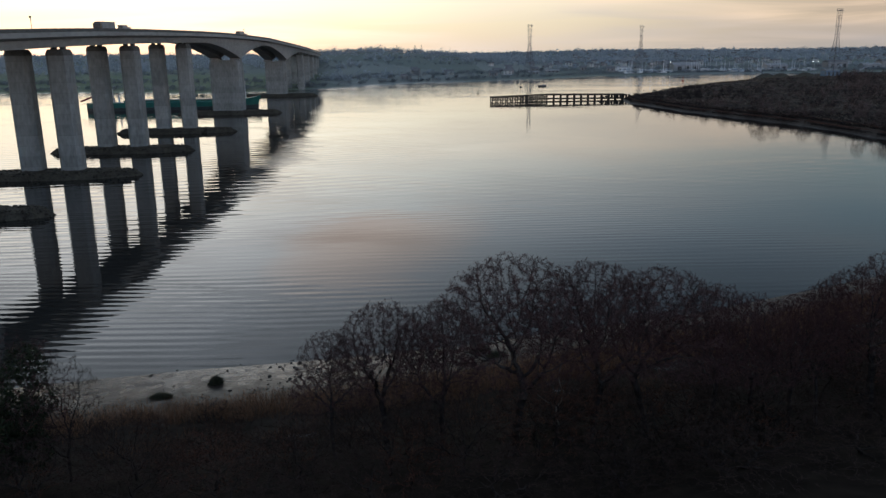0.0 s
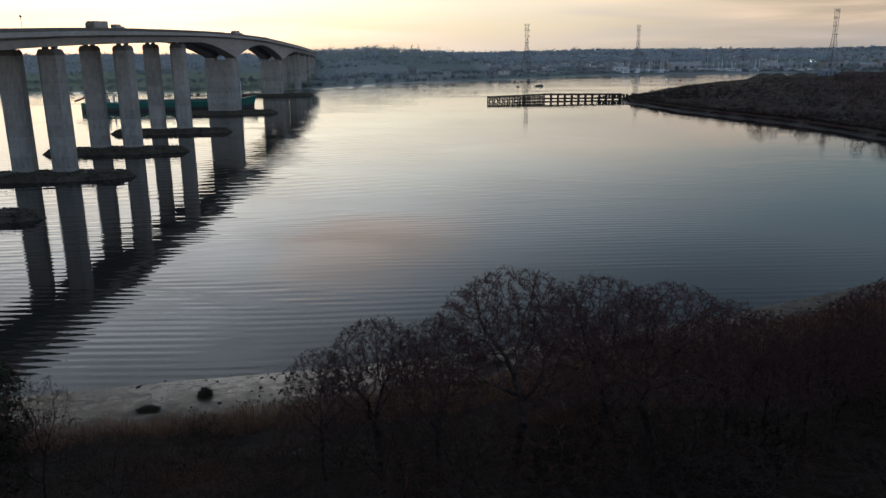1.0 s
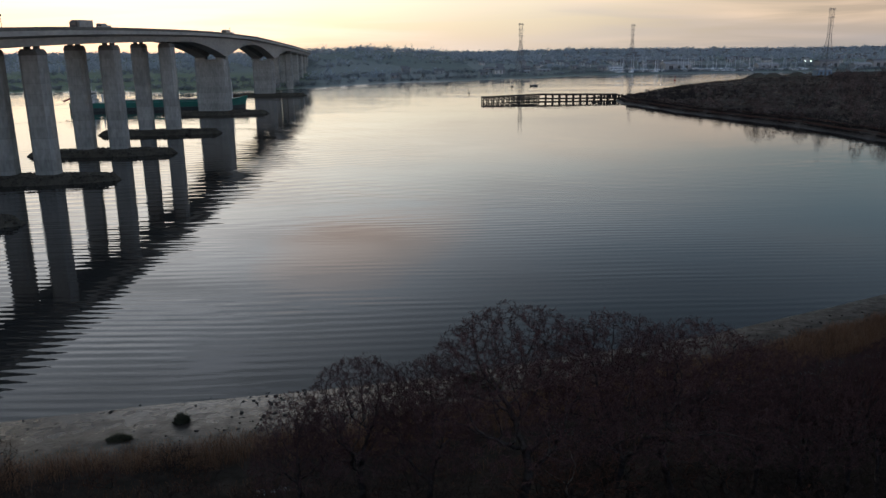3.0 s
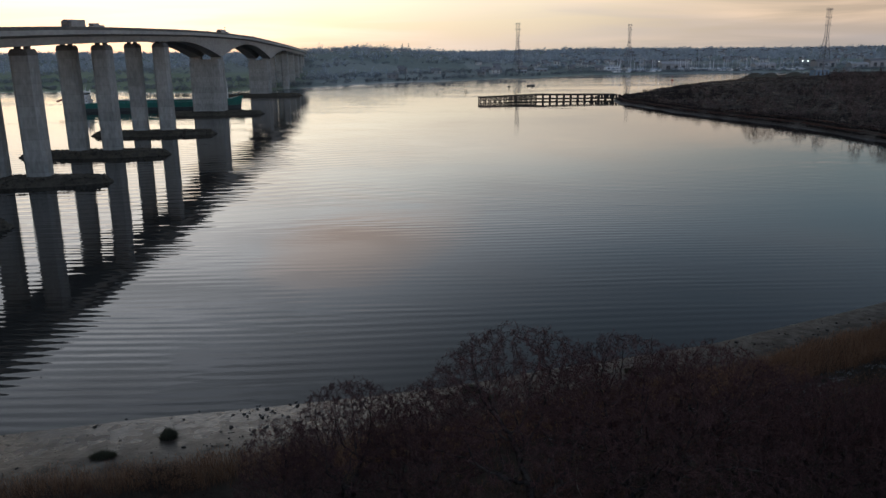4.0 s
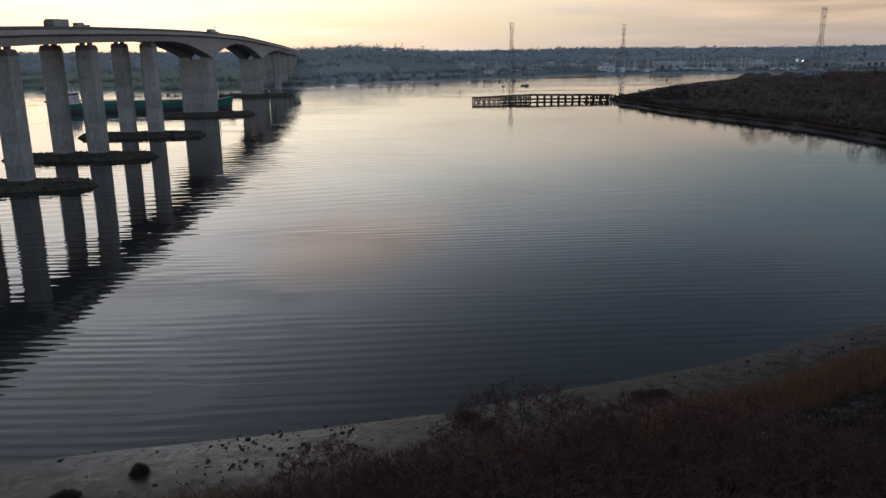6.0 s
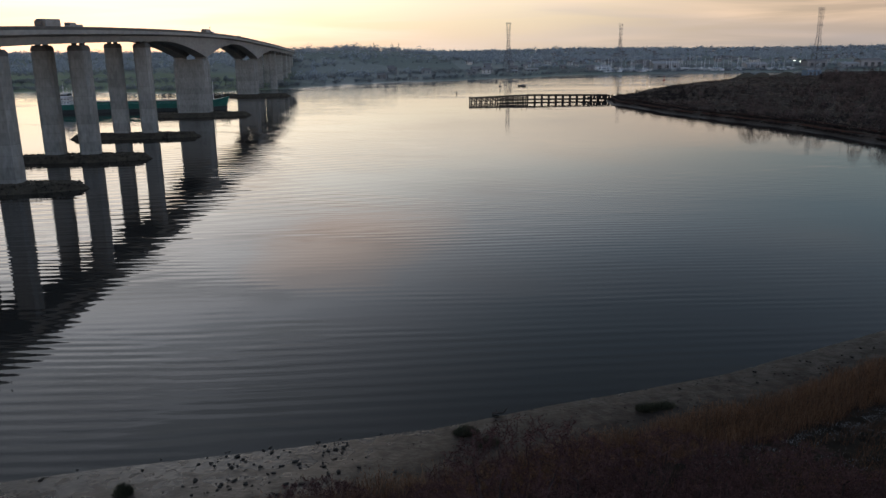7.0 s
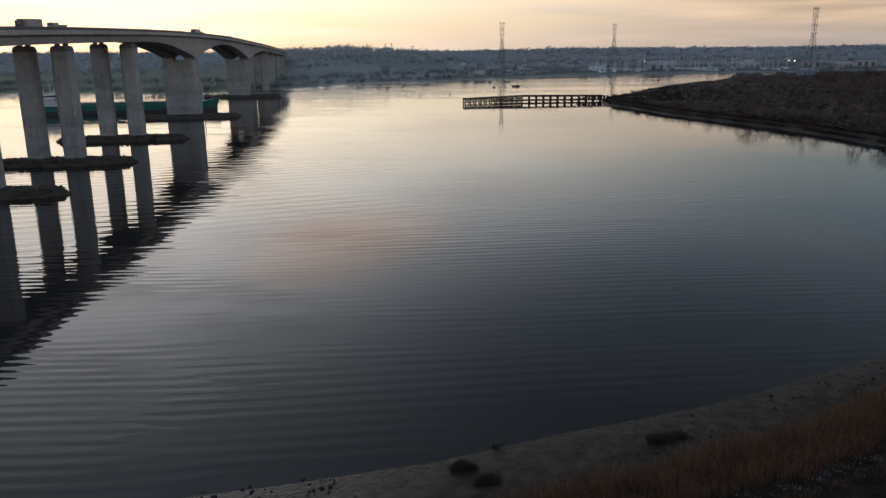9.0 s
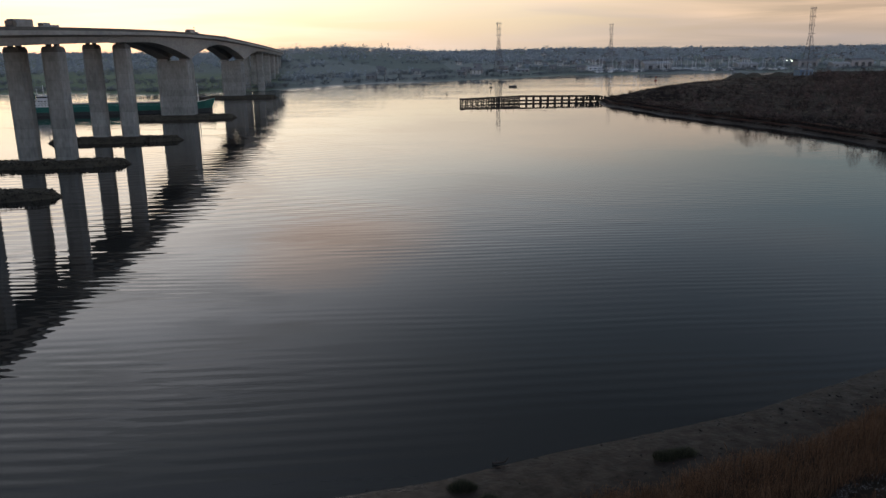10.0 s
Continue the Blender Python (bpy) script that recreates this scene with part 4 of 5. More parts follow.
def frost_scatter(n, seed):
    rng = np.random.default_rng(seed)
    x = np.concatenate([rng.uniform(22, 66, n), *(rng.normal(cx, w, n // 9) for cx, cy, w in PATCHES)])
    line = np.interp(x[:n], NEAR_X, NEAR_Y) - 18.4 - 0.8 * rough_noise(x[:n], x[:n], 0.3) + rng.normal(0, 0.8, n)
    y = np.concatenate([line, *(rng.normal(cy, w * 0.8, n // 9) for cx, cy, w in PATCHES)])
    keep = rough_noise(x, y * 1.6, 1.3) + 0.5 * rough_noise(x, y, 4.0) > rng.uniform(-0.2, 0.5, len(x))
    x, y = x[keep], y[keep]
    c = np.stack([x, y, ground_height(x, y) + rng.uniform(0.02, 0.28, len(x))], -1)
    t = c[:, None] + rng.normal(0, 1, (len(x), 3, 3)) * np.array([0.030, 0.030, 0.02])
    return t.reshape(-1, 3), np.arange(3 * len(x)).reshape(-1, 3)


PATCHES = [(26.8, 72.4, 1.2), (12.2, 74.0, 0.9), (42.0, 84.2, 1.4), (36.0, 78.5, 1.5), (-13.0, 63.0, 0.8)]
v, f = frost_scatter(11000, 44)
put("frosted_litter", raw_mesh("frosted_litter", v, f), FROST, None, "pale frosted grass litter on a trodden strip behind the reeds", "frosted grass", "stuff")

# clumps of cord grass on the mud


def grass_clump(x, y, w, dpt, h, seed, mat, turn=0):
    n = 1500
    rng = np.random.default_rng(seed)
    a, r = rng.uniform(0, 6.283, n), np.sqrt(rng.uniform(0, 1, n)) * (1 + 0.15 * np.sin(3 * rng.uniform(0, 6.28)))
    px, py = np.cos(a) * r * w, np.sin(a) * r * dpt
    hh = h * (1 - 0.5 * r ** 2) * rng.uniform(0.35, 1.2, n) * (0.85 + 0.3 * np.sin(3 * a + seed) * r)
    p0 = np.stack([px, py, np.full(n, -0.1)], -1)
    p1 = np.stack([px * 1.25 + rng.normal(0, 0.16, n), py * 1.25 + rng.normal(0, 0.16, n), hh], -1)
    ob = empty("cord_grass_clump", pose(x, y, float(ground_height(x, y)), 0, 0, turn), "dense round tussock of dark green cord grass on the mud", "grass clump", "tussocks on the mud")
    put("tuft", prism_mesh("tuft", p0, p1, np.full(n, 0.022), np.full(n, 0.006)), mat, ob)
    return ob


TUSSOCK = material("tussock_grass", (0.028, 0.030, 0.015), (0.085, 0.080, 0.045), 1.5, 0.9, vary=0.6)
grass_clump(-25.6, 78.9, 0.55, 0.55, 1.05, 1, TUSSOCK)
grass_clump(-30.3, 75.0, 1.0, 0.6, 0.55, 2, TUSSOCK)
grass_clump(4.1, 88.6, 0.95, 0.7, 0.8, 3, TUSSOCK)
grass_clump(6.0, 86.0, 1.05, 0.7, 0.65, 4, TUSSOCK, 20)
grass_clump(22.9, 92.2, 0.9, 0.7, 0.75, 5, TUSSOCK)
grass_clump(24.8, 92.8, 1.15, 0.7, 0.7, 6, TUSSOCK, 10)

# stones and weed on the foreshore: larger ones singly, the rest as scatter
srng = random.Random(31)


def stone_mesh(seed):
    r = random.Random(seed)
    bm = bmesh.new()
    bmesh.ops.create_icosphere(bm, subdivisions=1, radius=1.0)
    for vtx in bm.verts:
        vtx.co *= r.uniform(0.7, 1.2)
        vtx.co.z *= 0.6
    me = bpy.data.meshes.new("stone")
    bm.to_mesh(me), bm.free()
    me.materials.append(STONE)
    return me


STONES = [stone_mesh(i) for i in range(4)]
for i in range(190):
    x = srng.choice([srng.uniform(-45, -2), srng.uniform(-21, -7), srng.uniform(-21, -7), srng.uniform(20, 60)])
    d = srng.uniform(-0.6, 9.5) if x < 20 else srng.uniform(1, 8)
    y = float(np.interp(x, NEAR_X, NEAR_Y)) - d
    s = srng.uniform(0.07, 0.17) if srng.random() < 0.8 else srng.uniform(0.17, 0.26)
    ob = put("shore_stone", srng.choice(STONES), None, None, "small dark weedy stone on the wet mud", "stone", group="stones on the foreshore")
    ob.matrix_basis = pose(x, y, float(ground_height(x, y)) + s * 0.25, 0, 0, srng.uniform(0, 360)) @ Matrix.Diagonal((s * srng.uniform(0.9, 1.8), s, s, 1))
n = 900
nr = np.random.default_rng(12)
x = nr.uniform(-50, 70, n)
d = nr.uniform(0.5, 10.5, n)
y = np.interp(x, NEAR_X, NEAR_Y) - d
v, f = rock_cloud(np.stack([x, y, ground_height(x, y)], -1), nr.uniform(0.03, 0.10, n), 13)
put("weed_scatter", raw_mesh("weed_scatter", v, f), STONE, None, "scattered pebbles and weed on the mud", "pebbles", "stuff")
# driftwood snag at the water's edge
snag = empty("driftwood", pose(8.0, 92.7, float(ground_height(8.0, 92.7))), "dark waterlogged branch lying at the water's edge", "driftwood")
bm = bmesh.new()
bar(bm, (-0.9, 0.1, 0.15), (0.3, 0, 0.25), 0.13, 6, 0.1)
bar(bm, (0.2, 0, 0.2), (0.6, -0.1, 0.8), 0.08, 6, 0.04)
bar(bm, (-0.3, 0.0, 0.2), (-0.6, 0.3, 0.55), 0.06, 6, 0.03)
part("branch", bm, BARK, snag)

# ---- spit: winter scrub and trees ----


def spit_edge(x, y):
    return np.minimum(x - np.interp(y, SPIT_Y, SPIT_LEFT), np.interp(y, SPIT_Y, SPIT_RIGHT) - x)


def bushes(name, xs_, ys_, heights, widths, per, size, mat, label, category, seed):
    rng = np.random.default_rng(seed)
    n = len(xs_)
    z = ground_height(xs_, ys_)
    u = rng.normal(0, 1, (n, per, 3))
    u /= np.linalg.norm(u, axis=2, keepdims=True)
    sub = rng.normal(0, 0.33, (n, 6, 3))
    pick = rng.integers(0, 6, (n, per))
    c = np.take_along_axis(sub, pick[..., None].repeat(3, 2), 1) + u * rng.uniform(0.3, 0.62, (n, per, 1))
    c = c * np.stack([widths, widths, heights * 0.5], -1)[:, None]
    c[..., 2] += heights[:, None] * 0.48
    c[..., 2] = np.maximum(c[..., 2], 0.0)
    c += np.stack([xs_, ys_, z], -1)[:, None]
    s = np.asarray(size).reshape(-1, 1, 1, 1) if np.ndim(size) else size
    tri = c[:, :, None, :] + rng.normal(0, 1, (n, per, 3, 3)) * s
    mid = np.stack([xs_, ys_, z + heights * 0.35], -1)[:, None]
    out = (c - mid) / np.stack([widths, widths, heights], -1)[:, None]
    out /= np.maximum(np.linalg.norm(out, axis=2, keepdims=True), 1e-6)
    face = np.cross(tri[:, :, 1] - tri[:, :, 0], tri[:, :, 2] - tri[:, :, 0])
    turned_in = (face * out).sum(2) < 0
    tri[turned_in] = tri[turned_in][:, ::-1]
    v = tri.reshape(-1, 3)
    me = raw_mesh(name, v, np.arange(len(v)).reshape(-1, 3), True)
    # each clump shades as one rounded crown
    me.normals_split_custom_set_from_vertices(out.repeat(3, axis=1).reshape(-1, 3).astype(np.float32))
    return put(name, me, mat, None, label, category, "stuff")


rg = np.random.default_rng(77)


def low_enough(x, y, h):
    """Keeps the low western half of the spit from hiding the river behind it."""
    return np.where(x / y < 0.50, np.clip(36 - 0.0495 * y - ground_height(x, y) + 2.4 * np.maximum(0, rough_noise(x, y, 0.07)), 0.4, h), h)


# rank grass over the whole spit, in pale and dark drifts
n = 9000
y = 258 + 590 * rg.uniform(0, 1, n) ** 1.3
x = np.interp(y, SPIT_Y, SPIT_LEFT) + 7 + 330 * rg.uniform(0, 1, n) ** 1.3
ok = (spit_edge(x, y) > 5) & (x < 0.68 * y + 40)
x, y = x[ok], y[ok]
hgt = low_enough(x, y, rg.uniform(0.4, 1.1, len(x)))
bushes("spit_grass", x, y, hgt, rg.uniform(1.4, 3.0, len(x)), 22, 0.2, SPIT_GRASS, "rank buff winter grass on the low spit", "grass", 74)
# scrub in clumps of uneven height, thin towards the tip
n = 5200
y = 258 + 560 * rg.uniform(0, 1, n) ** 1.4
x = np.interp(y, SPIT_Y, SPIT_LEFT) + 6 + 330 * rg.uniform(0, 1, n) ** 1.5
e = spit_edge(x, y)
clump = rough_noise(x, y, 0.045) + 0.7 * rough_noise(x + 90, y, 0.11) + 0.4 * rg.normal(0, 1, len(x))
ok = (e > 6.5) & (x < 0.68 * y + 40) & (clump > np.where(x / y < 0.32, 0.75, np.where(e < 30, 0.15, -0.2)))
x, y, e, clump = x[ok], y[ok], e[ok], clump[ok]
hgt = rg.uniform(0.9, 2.4, len(x)) + 2.2 * np.clip(clump, 0, 1.3) * rg.uniform(0.3, 1.1, len(x)) + 2.4 * smooth((e - 25) / 60) * rg.uniform(0.1, 1.0, len(x))
hgt = low_enough(x, y, hgt)
dark = rough_noise(x + 40, y - 20, 0.06) + 0.5 * rg.normal(0, 1, len(x))
for cut, mat, name, label in ((dark > 0.25, SPIT_THORN, "spit_thorn", "dark thorn scrub in clumps on the low spit"), (dark <= 0.25, PENINSULA_SCRUB, "spit_scrub", "leafless brown scrub covering the low spit")):
    bushes(name, x[cut], y[cut], hgt[cut], hgt[cut] * rg.uniform(0.55, 1.0, cut.sum()), 56, 0.22, mat, label, "scrub", 78)
n = 4200
y = 262 + 300 * rg.uniform(0, 1, n) ** 1.2
inland_by = rg.uniform(0.9, 11, n)
x = np.interp(y, SPIT_Y, SPIT_LEFT) + inland_by
keep = (np.abs(inland_by - 3.6) > 0.8) & (np.abs(inland_by - 7.8) > 0.8)
x, y, inland_by = x[keep], y[keep], inland_by[keep]
hgt = rg.uniform(0.3, 0.7, len(x)) + np.where(inland_by > 9, rg.uniform(0.2, 0.9, len(x)), 0)
bushes("bank_growth", x, y, hgt, hgt * 1.3, 30, 0.16, SPIT_THORN, "dark rank growth along the bank of the spit", "scrub", 76)
n = 420
y = np.concatenate([rg.uniform(520, 850, 150), rg.uniform(505, 650, n - 150)])
x = y * np.concatenate([rg.uniform(0.225, 0.45, 150), rg.uniform(0.235, 0.33, n - 150)])
keep = (spit_edge(x, y) > 6) & (rough_noise(x, y, 0.04) > -0.1)
x, y = x[keep], y[keep]
hgt = rg.uniform(1.6, 3.0, len(x)) + 1.8 * rg.uniform(0, 1, len(x)) ** 3
bushes("crest_bushes", x, y, hgt, hgt * rg.uniform(0.6, 1.0, len(x)), 90, 0.2, SPIT_THORN, "rounded dark bushes standing along the crest of the spit", "scrub", 75)
# taller birch and willow wood behind, ragged at the top
n = 1900
y = rg.uniform(300, 860, n)
x = np.interp(y, SPIT_Y, SPIT_LEFT) + rg.uniform(30, 420, n)
keep = (x > 0.43 * y + 10 + 34 * rough_noise(x, y, 0.02)) & (x < 0.70 * y + 40)
x, y = x[keep], y[keep]
hgt = low_enough(x, y, rg.uniform(4, 8, len(x)) + 3.0 * smooth((x / y - 0.46) / 0.12) * rg.uniform(0.3, 1.2, len(x)))
bushes("spit_trees", x, y, hgt, hgt * rg.uniform(0.26, 0.46, len(x)), 110, 0.24, PENINSULA_SCRUB, "bare brown wood on the spit", "woodland", 79)
# pale stems standing among the scrub
n = 420
y = rg.uniform(270, 640, n)
x = np.interp(y, SPIT_Y, SPIT_LEFT) + rg.uniform(16, 190, n)
keep = (x > 0.41 * y) & (x < 0.68 * y)
x, y = x[keep], y[keep]
p0 = np.stack([x, y, ground_height(x, y) - 0.2], -1)
top = p0 + np.stack([rg.normal(0, 0.5, len(x)), rg.normal(0, 0.5, len(x)), low_enough(x, y, rg.uniform(3.5, 8, len(x)))], -1)
put("spit_stems", prism_mesh("spit_stems", p0, top, np.full(len(x), 0.13), np.full(len(x), 0.05)), STEM, None, "pale slender stems of young birches on the spit", "stems", "stuff")

# trees close to the spit's river edge, mirrored in the water
EDGE_TREES = [crown_tree(90 + i, height=9.0, radius=3.4, base=0.16, points=520, belly=0.45, floor=-0.5, step=0.36, twig_rate=5.0, fine=2, wander=0.2, inner=0.4, reach=(0.2, 0.55)) for i in range(3)]
for k, (y, e, top, wide) in enumerate([(404, 10, 8.5, 1.2), (398, 9, 9.4, 1.3), (391, 10, 7.8, 1.1), (372, 9, 6.4, 1.0), (362, 11, 6.8, 1.1), (334, 9, 9.6, 1.0), (322, 11, 8.6, 1.2), (316, 9, 7.5, 1.0), (306, 10, 8.8, 1.2), (298, 9, 8.0, 1.1), (290, 12, 9.0, 1.2), (428, 9, 5.2, 0.9), (446, 10, 4.4, 0.9), (470, 10, 3.8, 0.8)]):
    x = float(np.interp(y, SPIT_Y, SPIT_LEFT)) + e
    z = float(ground_height(x, y)) - 0.2
    ob = tree(EDGE_TREES[k % 3], pose(x, y, z, 0, 0, 67 * k) @ Matrix.Diagonal((wide, wide, top / 9.0, 1)), "bare tree at the edge of the spit above the water", PENINSULA_SCRUB, "shore_tree", "trees along the spit")

# low revetments along the spit's river edge
SPIT_FACE = material("weathered_revetment", (0.030, 0.016, 0.013), (0.085, 0.046, 0.036), 0.6, 0.9, 0.05, spec=0.1)
for off, tall, label in ((3.4, 0.7, "low weathered timber revetment at the foot of the spit"), (7.6, 0.9, "brown stone ledge above the shore of the spit")):
    v, f = [], []
    for k, yy in enumerate(np.arange(262, 590, 4.0)):
        xx = float(np.interp(yy, SPIT_Y, SPIT_LEFT)) + off + 0.12 * math.sin(yy * 0.77)
        zz = float(ground_height(xx, yy))
        top = zz + tall * (0.8 + 0.06 * math.sin(yy * 0.43))
        v += [(xx, yy, zz - 0.6), (xx, yy, top), (xx + 1.2, yy, top), (xx + 1.2, yy, zz - 0.6)]
        if k:
            b0, b1 = 4 * (k - 1), 4 * k
            f += [(b0 + q, b0 + q + 1, b1 + q + 1, b1 + q) for q in range(3)]
    put("revetment", raw_mesh("revetment", np.array(v), f), SPIT_FACE, None, label, "revetment", group="revetments along the spit")

# ---- far shore: woods, hedges ----
n = 14000
y = 760 + 2100 * rg.uniform(0, 1, n) ** 1.35
x = y * rg.uniform(-0.72, 0.72, n)
f = y - np.interp(x, FAR_X, FAR_Y)
wood = rough_noise(x, y, 0.011) + 0.6 * rough_noise(x + 300, y, 0.03)
bear = x / y
wave = 25 * rough_noise(x, y, 0.02)
field = (x < -140) & (f < 300 + wave)
field |= (f < 60) & (x < -50)
field |= (bear > -0.13) & (bear < 0.125) & (f > 135) & (f < 235 + wave)
field |= (bear > -0.075) & (bear < 0.01) & (y > 1190 + wave) & (y < 1290 + wave)
field |= (bear > -0.15) & (bear < -0.10) & (y > 1060) & (y < 1120 + wave)
field |= (bear > -0.125) & (bear < -0.105) & (y > 1180) & (y < 1235)
field |= (f < 95) & (bear > -0.07) & (bear < 0.2)
field |= (f < 70) & (x >= 150)
ok = (f > 14) & ~field & (wood > np.where((f > 265) | (x < -100), -0.75, 0.35))
x, y, f = x[ok], y[ok], f[ok]
hgt = rg.uniform(5, 9, len(x)) + 5.5 * rg.uniform(0, 1, len(x)) ** 6 + 2.4 * rough_noise(x, y, 0.02) + np.where(rough_noise(x + 50, y, 0.05) > 0.72, 3.5, 0)
bushes("far_woodland", x, y, hgt, hgt * rg.uniform(0.45, 0.7, len(x)), 52, 0.62 * np.clip(y / 1150, 0.8, 1.6), WOODS_HAZED, "winter woods on the far hills with grey haze in their colour", "woodland", 80)
n = 900
y = rg.uniform(1340, 1620, n)
x = y * rg.uniform(-0.42, 0.62, n)
clump = rough_noise(x, x * 0.2, 0.018) + 0.7 * rough_noise(x + 70, x * 0.3, 0.055)
ok = clump > -0.2
x, y, clump = x[ok], y[ok], clump[ok]
hgt = rg.uniform(5, 8, len(x)) + 3.6 * np.clip(clump, 0, 1.4) + 2.5 * rg.uniform(0, 1, len(x)) ** 4
bushes("skyline_trees", x, y, hgt, hgt * rg.uniform(0.4, 0.6, len(x)), 52, 0.6, WOODS_HAZED, "clumps of bare trees along the far skyline", "woodland", 82)
n = 2300
x = rg.uniform(-520, 700, n)
f = np.where(rg.random(n) < 0.35, rg.uniform(10, 24, n), rg.choice([98.0, 106.0, 114.0, 125.0, 240.0, 305.0], n) + rg.normal(0, 4, n))
y = np.interp(x, FAR_X, FAR_Y) + f
hgt = rg.uniform(2.0, 5.5, n) + 3.0 * rg.uniform(0, 1, n) ** 4
bushes("shore_hedge", x, y, hgt, hgt * 0.8, 44, 0.42, HEDGE_HAZED, "hedgerow along the far shore, greyed by haze in its colour", "hedge", 81)

# ---- single trees by the far water ----
rng = random.Random(17)
for px_, f_, h_ in [(-36, 14, 13), (-28, 18, 11), (-12, 16, 9), (15, 15, 8), (-60, 30, 9), (60, 22, 8), (92, 18, 7), (110, 12, 9), (-90, 40, 10), (-170, 45, 12), (-185, 55, 10)]:
    yy = float(np.interp(px_, FAR_X, FAR_Y)) + f_
    zz = float(ground_height(px_, yy))
    ob = empty("shore_tree", pose(px_, yy, zz), "dark tree standing on the far river bank", "tree", "trees on the far bank")
    bm = bmesh.new()
    bar(bm, (0, 0, -0.5), (0, 0, h_ * 0.6), 0.3, 6, 0.12)
    part("trunk", bm, BARK, ob)
    nr = np.random.default_rng(rng.randrange(9999))
    c = nr.normal(0, 1, (420, 3))
    c /= np.linalg.norm(c, axis=1, keepdims=True)
    lobes = nr.normal(0, 0.4, (8, 3))[nr.integers(0, 8, 420)]
    c = (lobes + c * nr.uniform(0.2, 0.6, (420, 1))) * np.array([h_ * 0.36, h_ * 0.36, h_ * 0.38]) + np.array([0, 0, h_ * 0.62])
    tri = (c[:, None] + nr.normal(0, 0.33, (420, 3, 3))).reshape(-1, 3)
    put("crown", raw_mesh("crown", tri, np.arange(len(tri)).reshape(-1, 3)), HEDGE_HAZED, ob)

# ---- timber jetty: a braced head, a fendered berth, then an open run to the spit ----
jetty = empty("jetty", pose(34.2, 548.5, 0), "derelict dark timber jetty on piles reaching off the spit", "jetty")
BEND = 41.4


def along(s, off, z):
    """Point s metres from the outer end, off metres back from the front row; the run bends at the berth."""
    a = radians(15.2 if s <= BEND else -0.6)
    s0, bx, by = (0, 0, 0) if s <= BEND else (BEND, BEND * math.cos(radians(15.2)), BEND * math.sin(radians(15.2)))
    return Vector((bx + (s - s0) * math.cos(a) - off * math.sin(a), by + (s - s0) * math.sin(a) + off * math.cos(a), z))


def jbar(name, s0, o0, z0, s1, o1, z1, r, sides=4):
    return part(name, bar(bmesh.new(), along(s0, o0, z0), along(s1, o1, z1), r, sides), TIMBER, jetty)


def jetty_top(s):
    return float(np.interp(s, [0, BEND, 100], [3.55, 4.4, 3.9]))


head = [i * 3.75 for i in range(12)]
run = [BEND + 4.9 * i for i in range(1, 12)]
for i, s in enumerate(head + run):
    for off in (0.0, 3.6):
        jbar("post", s, off, -4, s + 0.06 * math.sin(i * 3.1), off, jetty_top(s) + 0.3 * (i % 3 == 0), 0.42 if s < BEND else 0.55, 7)
for off in (-0.35, 3.95):
    for s0, s1 in ((-0.4, BEND), (BEND + 0.01, 97)):
        z0, z1 = jetty_top(s0), jetty_top(s1)
        jbar("top_beam", s0, off, z0 - 0.35, s1, off, z1 - 0.35, 0.55 if s0 > 0 else 0.42)
    jbar("lower_beam", BEND + 0.01, off, 1.15, 97, off, 1.0, 0.45)
    jbar("lower_beam", 20, off, 1.1, BEND, off, 1.15, 0.45)
for a, b in zip(head[:6], head[1:7]):
    for off in (-0.2, 3.8):
        jbar("brace", a, off, 0.2, b, off, 3.4, 0.22)
        jbar("brace", b, off, 0.2, a, off, 3.4, 0.22)
fender_rng = random.Random(23)
for i in range(17):
    s = 20.5 + i * 1.25
    jbar("fender", s, -0.75, -0.5 if i % 3 else -1.2, s + fender_rng.uniform(-0.2, 0.2), -0.7, fender_rng.uniform(2.6, 4.6), 0.26)
jbar("waling", 20.5, -0.6, 2.5, BEND, -0.6, 2.8, 0.4)
for i in range(12):
    s = i * 3.45
    jbar("deck_plank", s, 1.8, jetty_top(s) + 0.02, s + 3.4, 1.8, jetty_top(s + 3.4) + 0.02, 0.14)
for s in (7, 13.5, 18.3, 20.6, 26, 31.5, 37, 40.6):
    jbar("bollard", s, 0.3, jetty_top(s), s, 0.3, jetty_top(s) + fender_rng.uniform(0.5, 1.1), 0.24, 6)
# boarded landing end, its foot open over the mud
for i in range(11):
    s = 79 + i * 2.05
    jbar("side_board", s, -0.8, 0.9 + 0.25 * (i % 3 == 1), s + 0.2, -0.7, min(3.9, 1.9 + 0.45 * i), 0.98)

# ---- lattice pylons ----


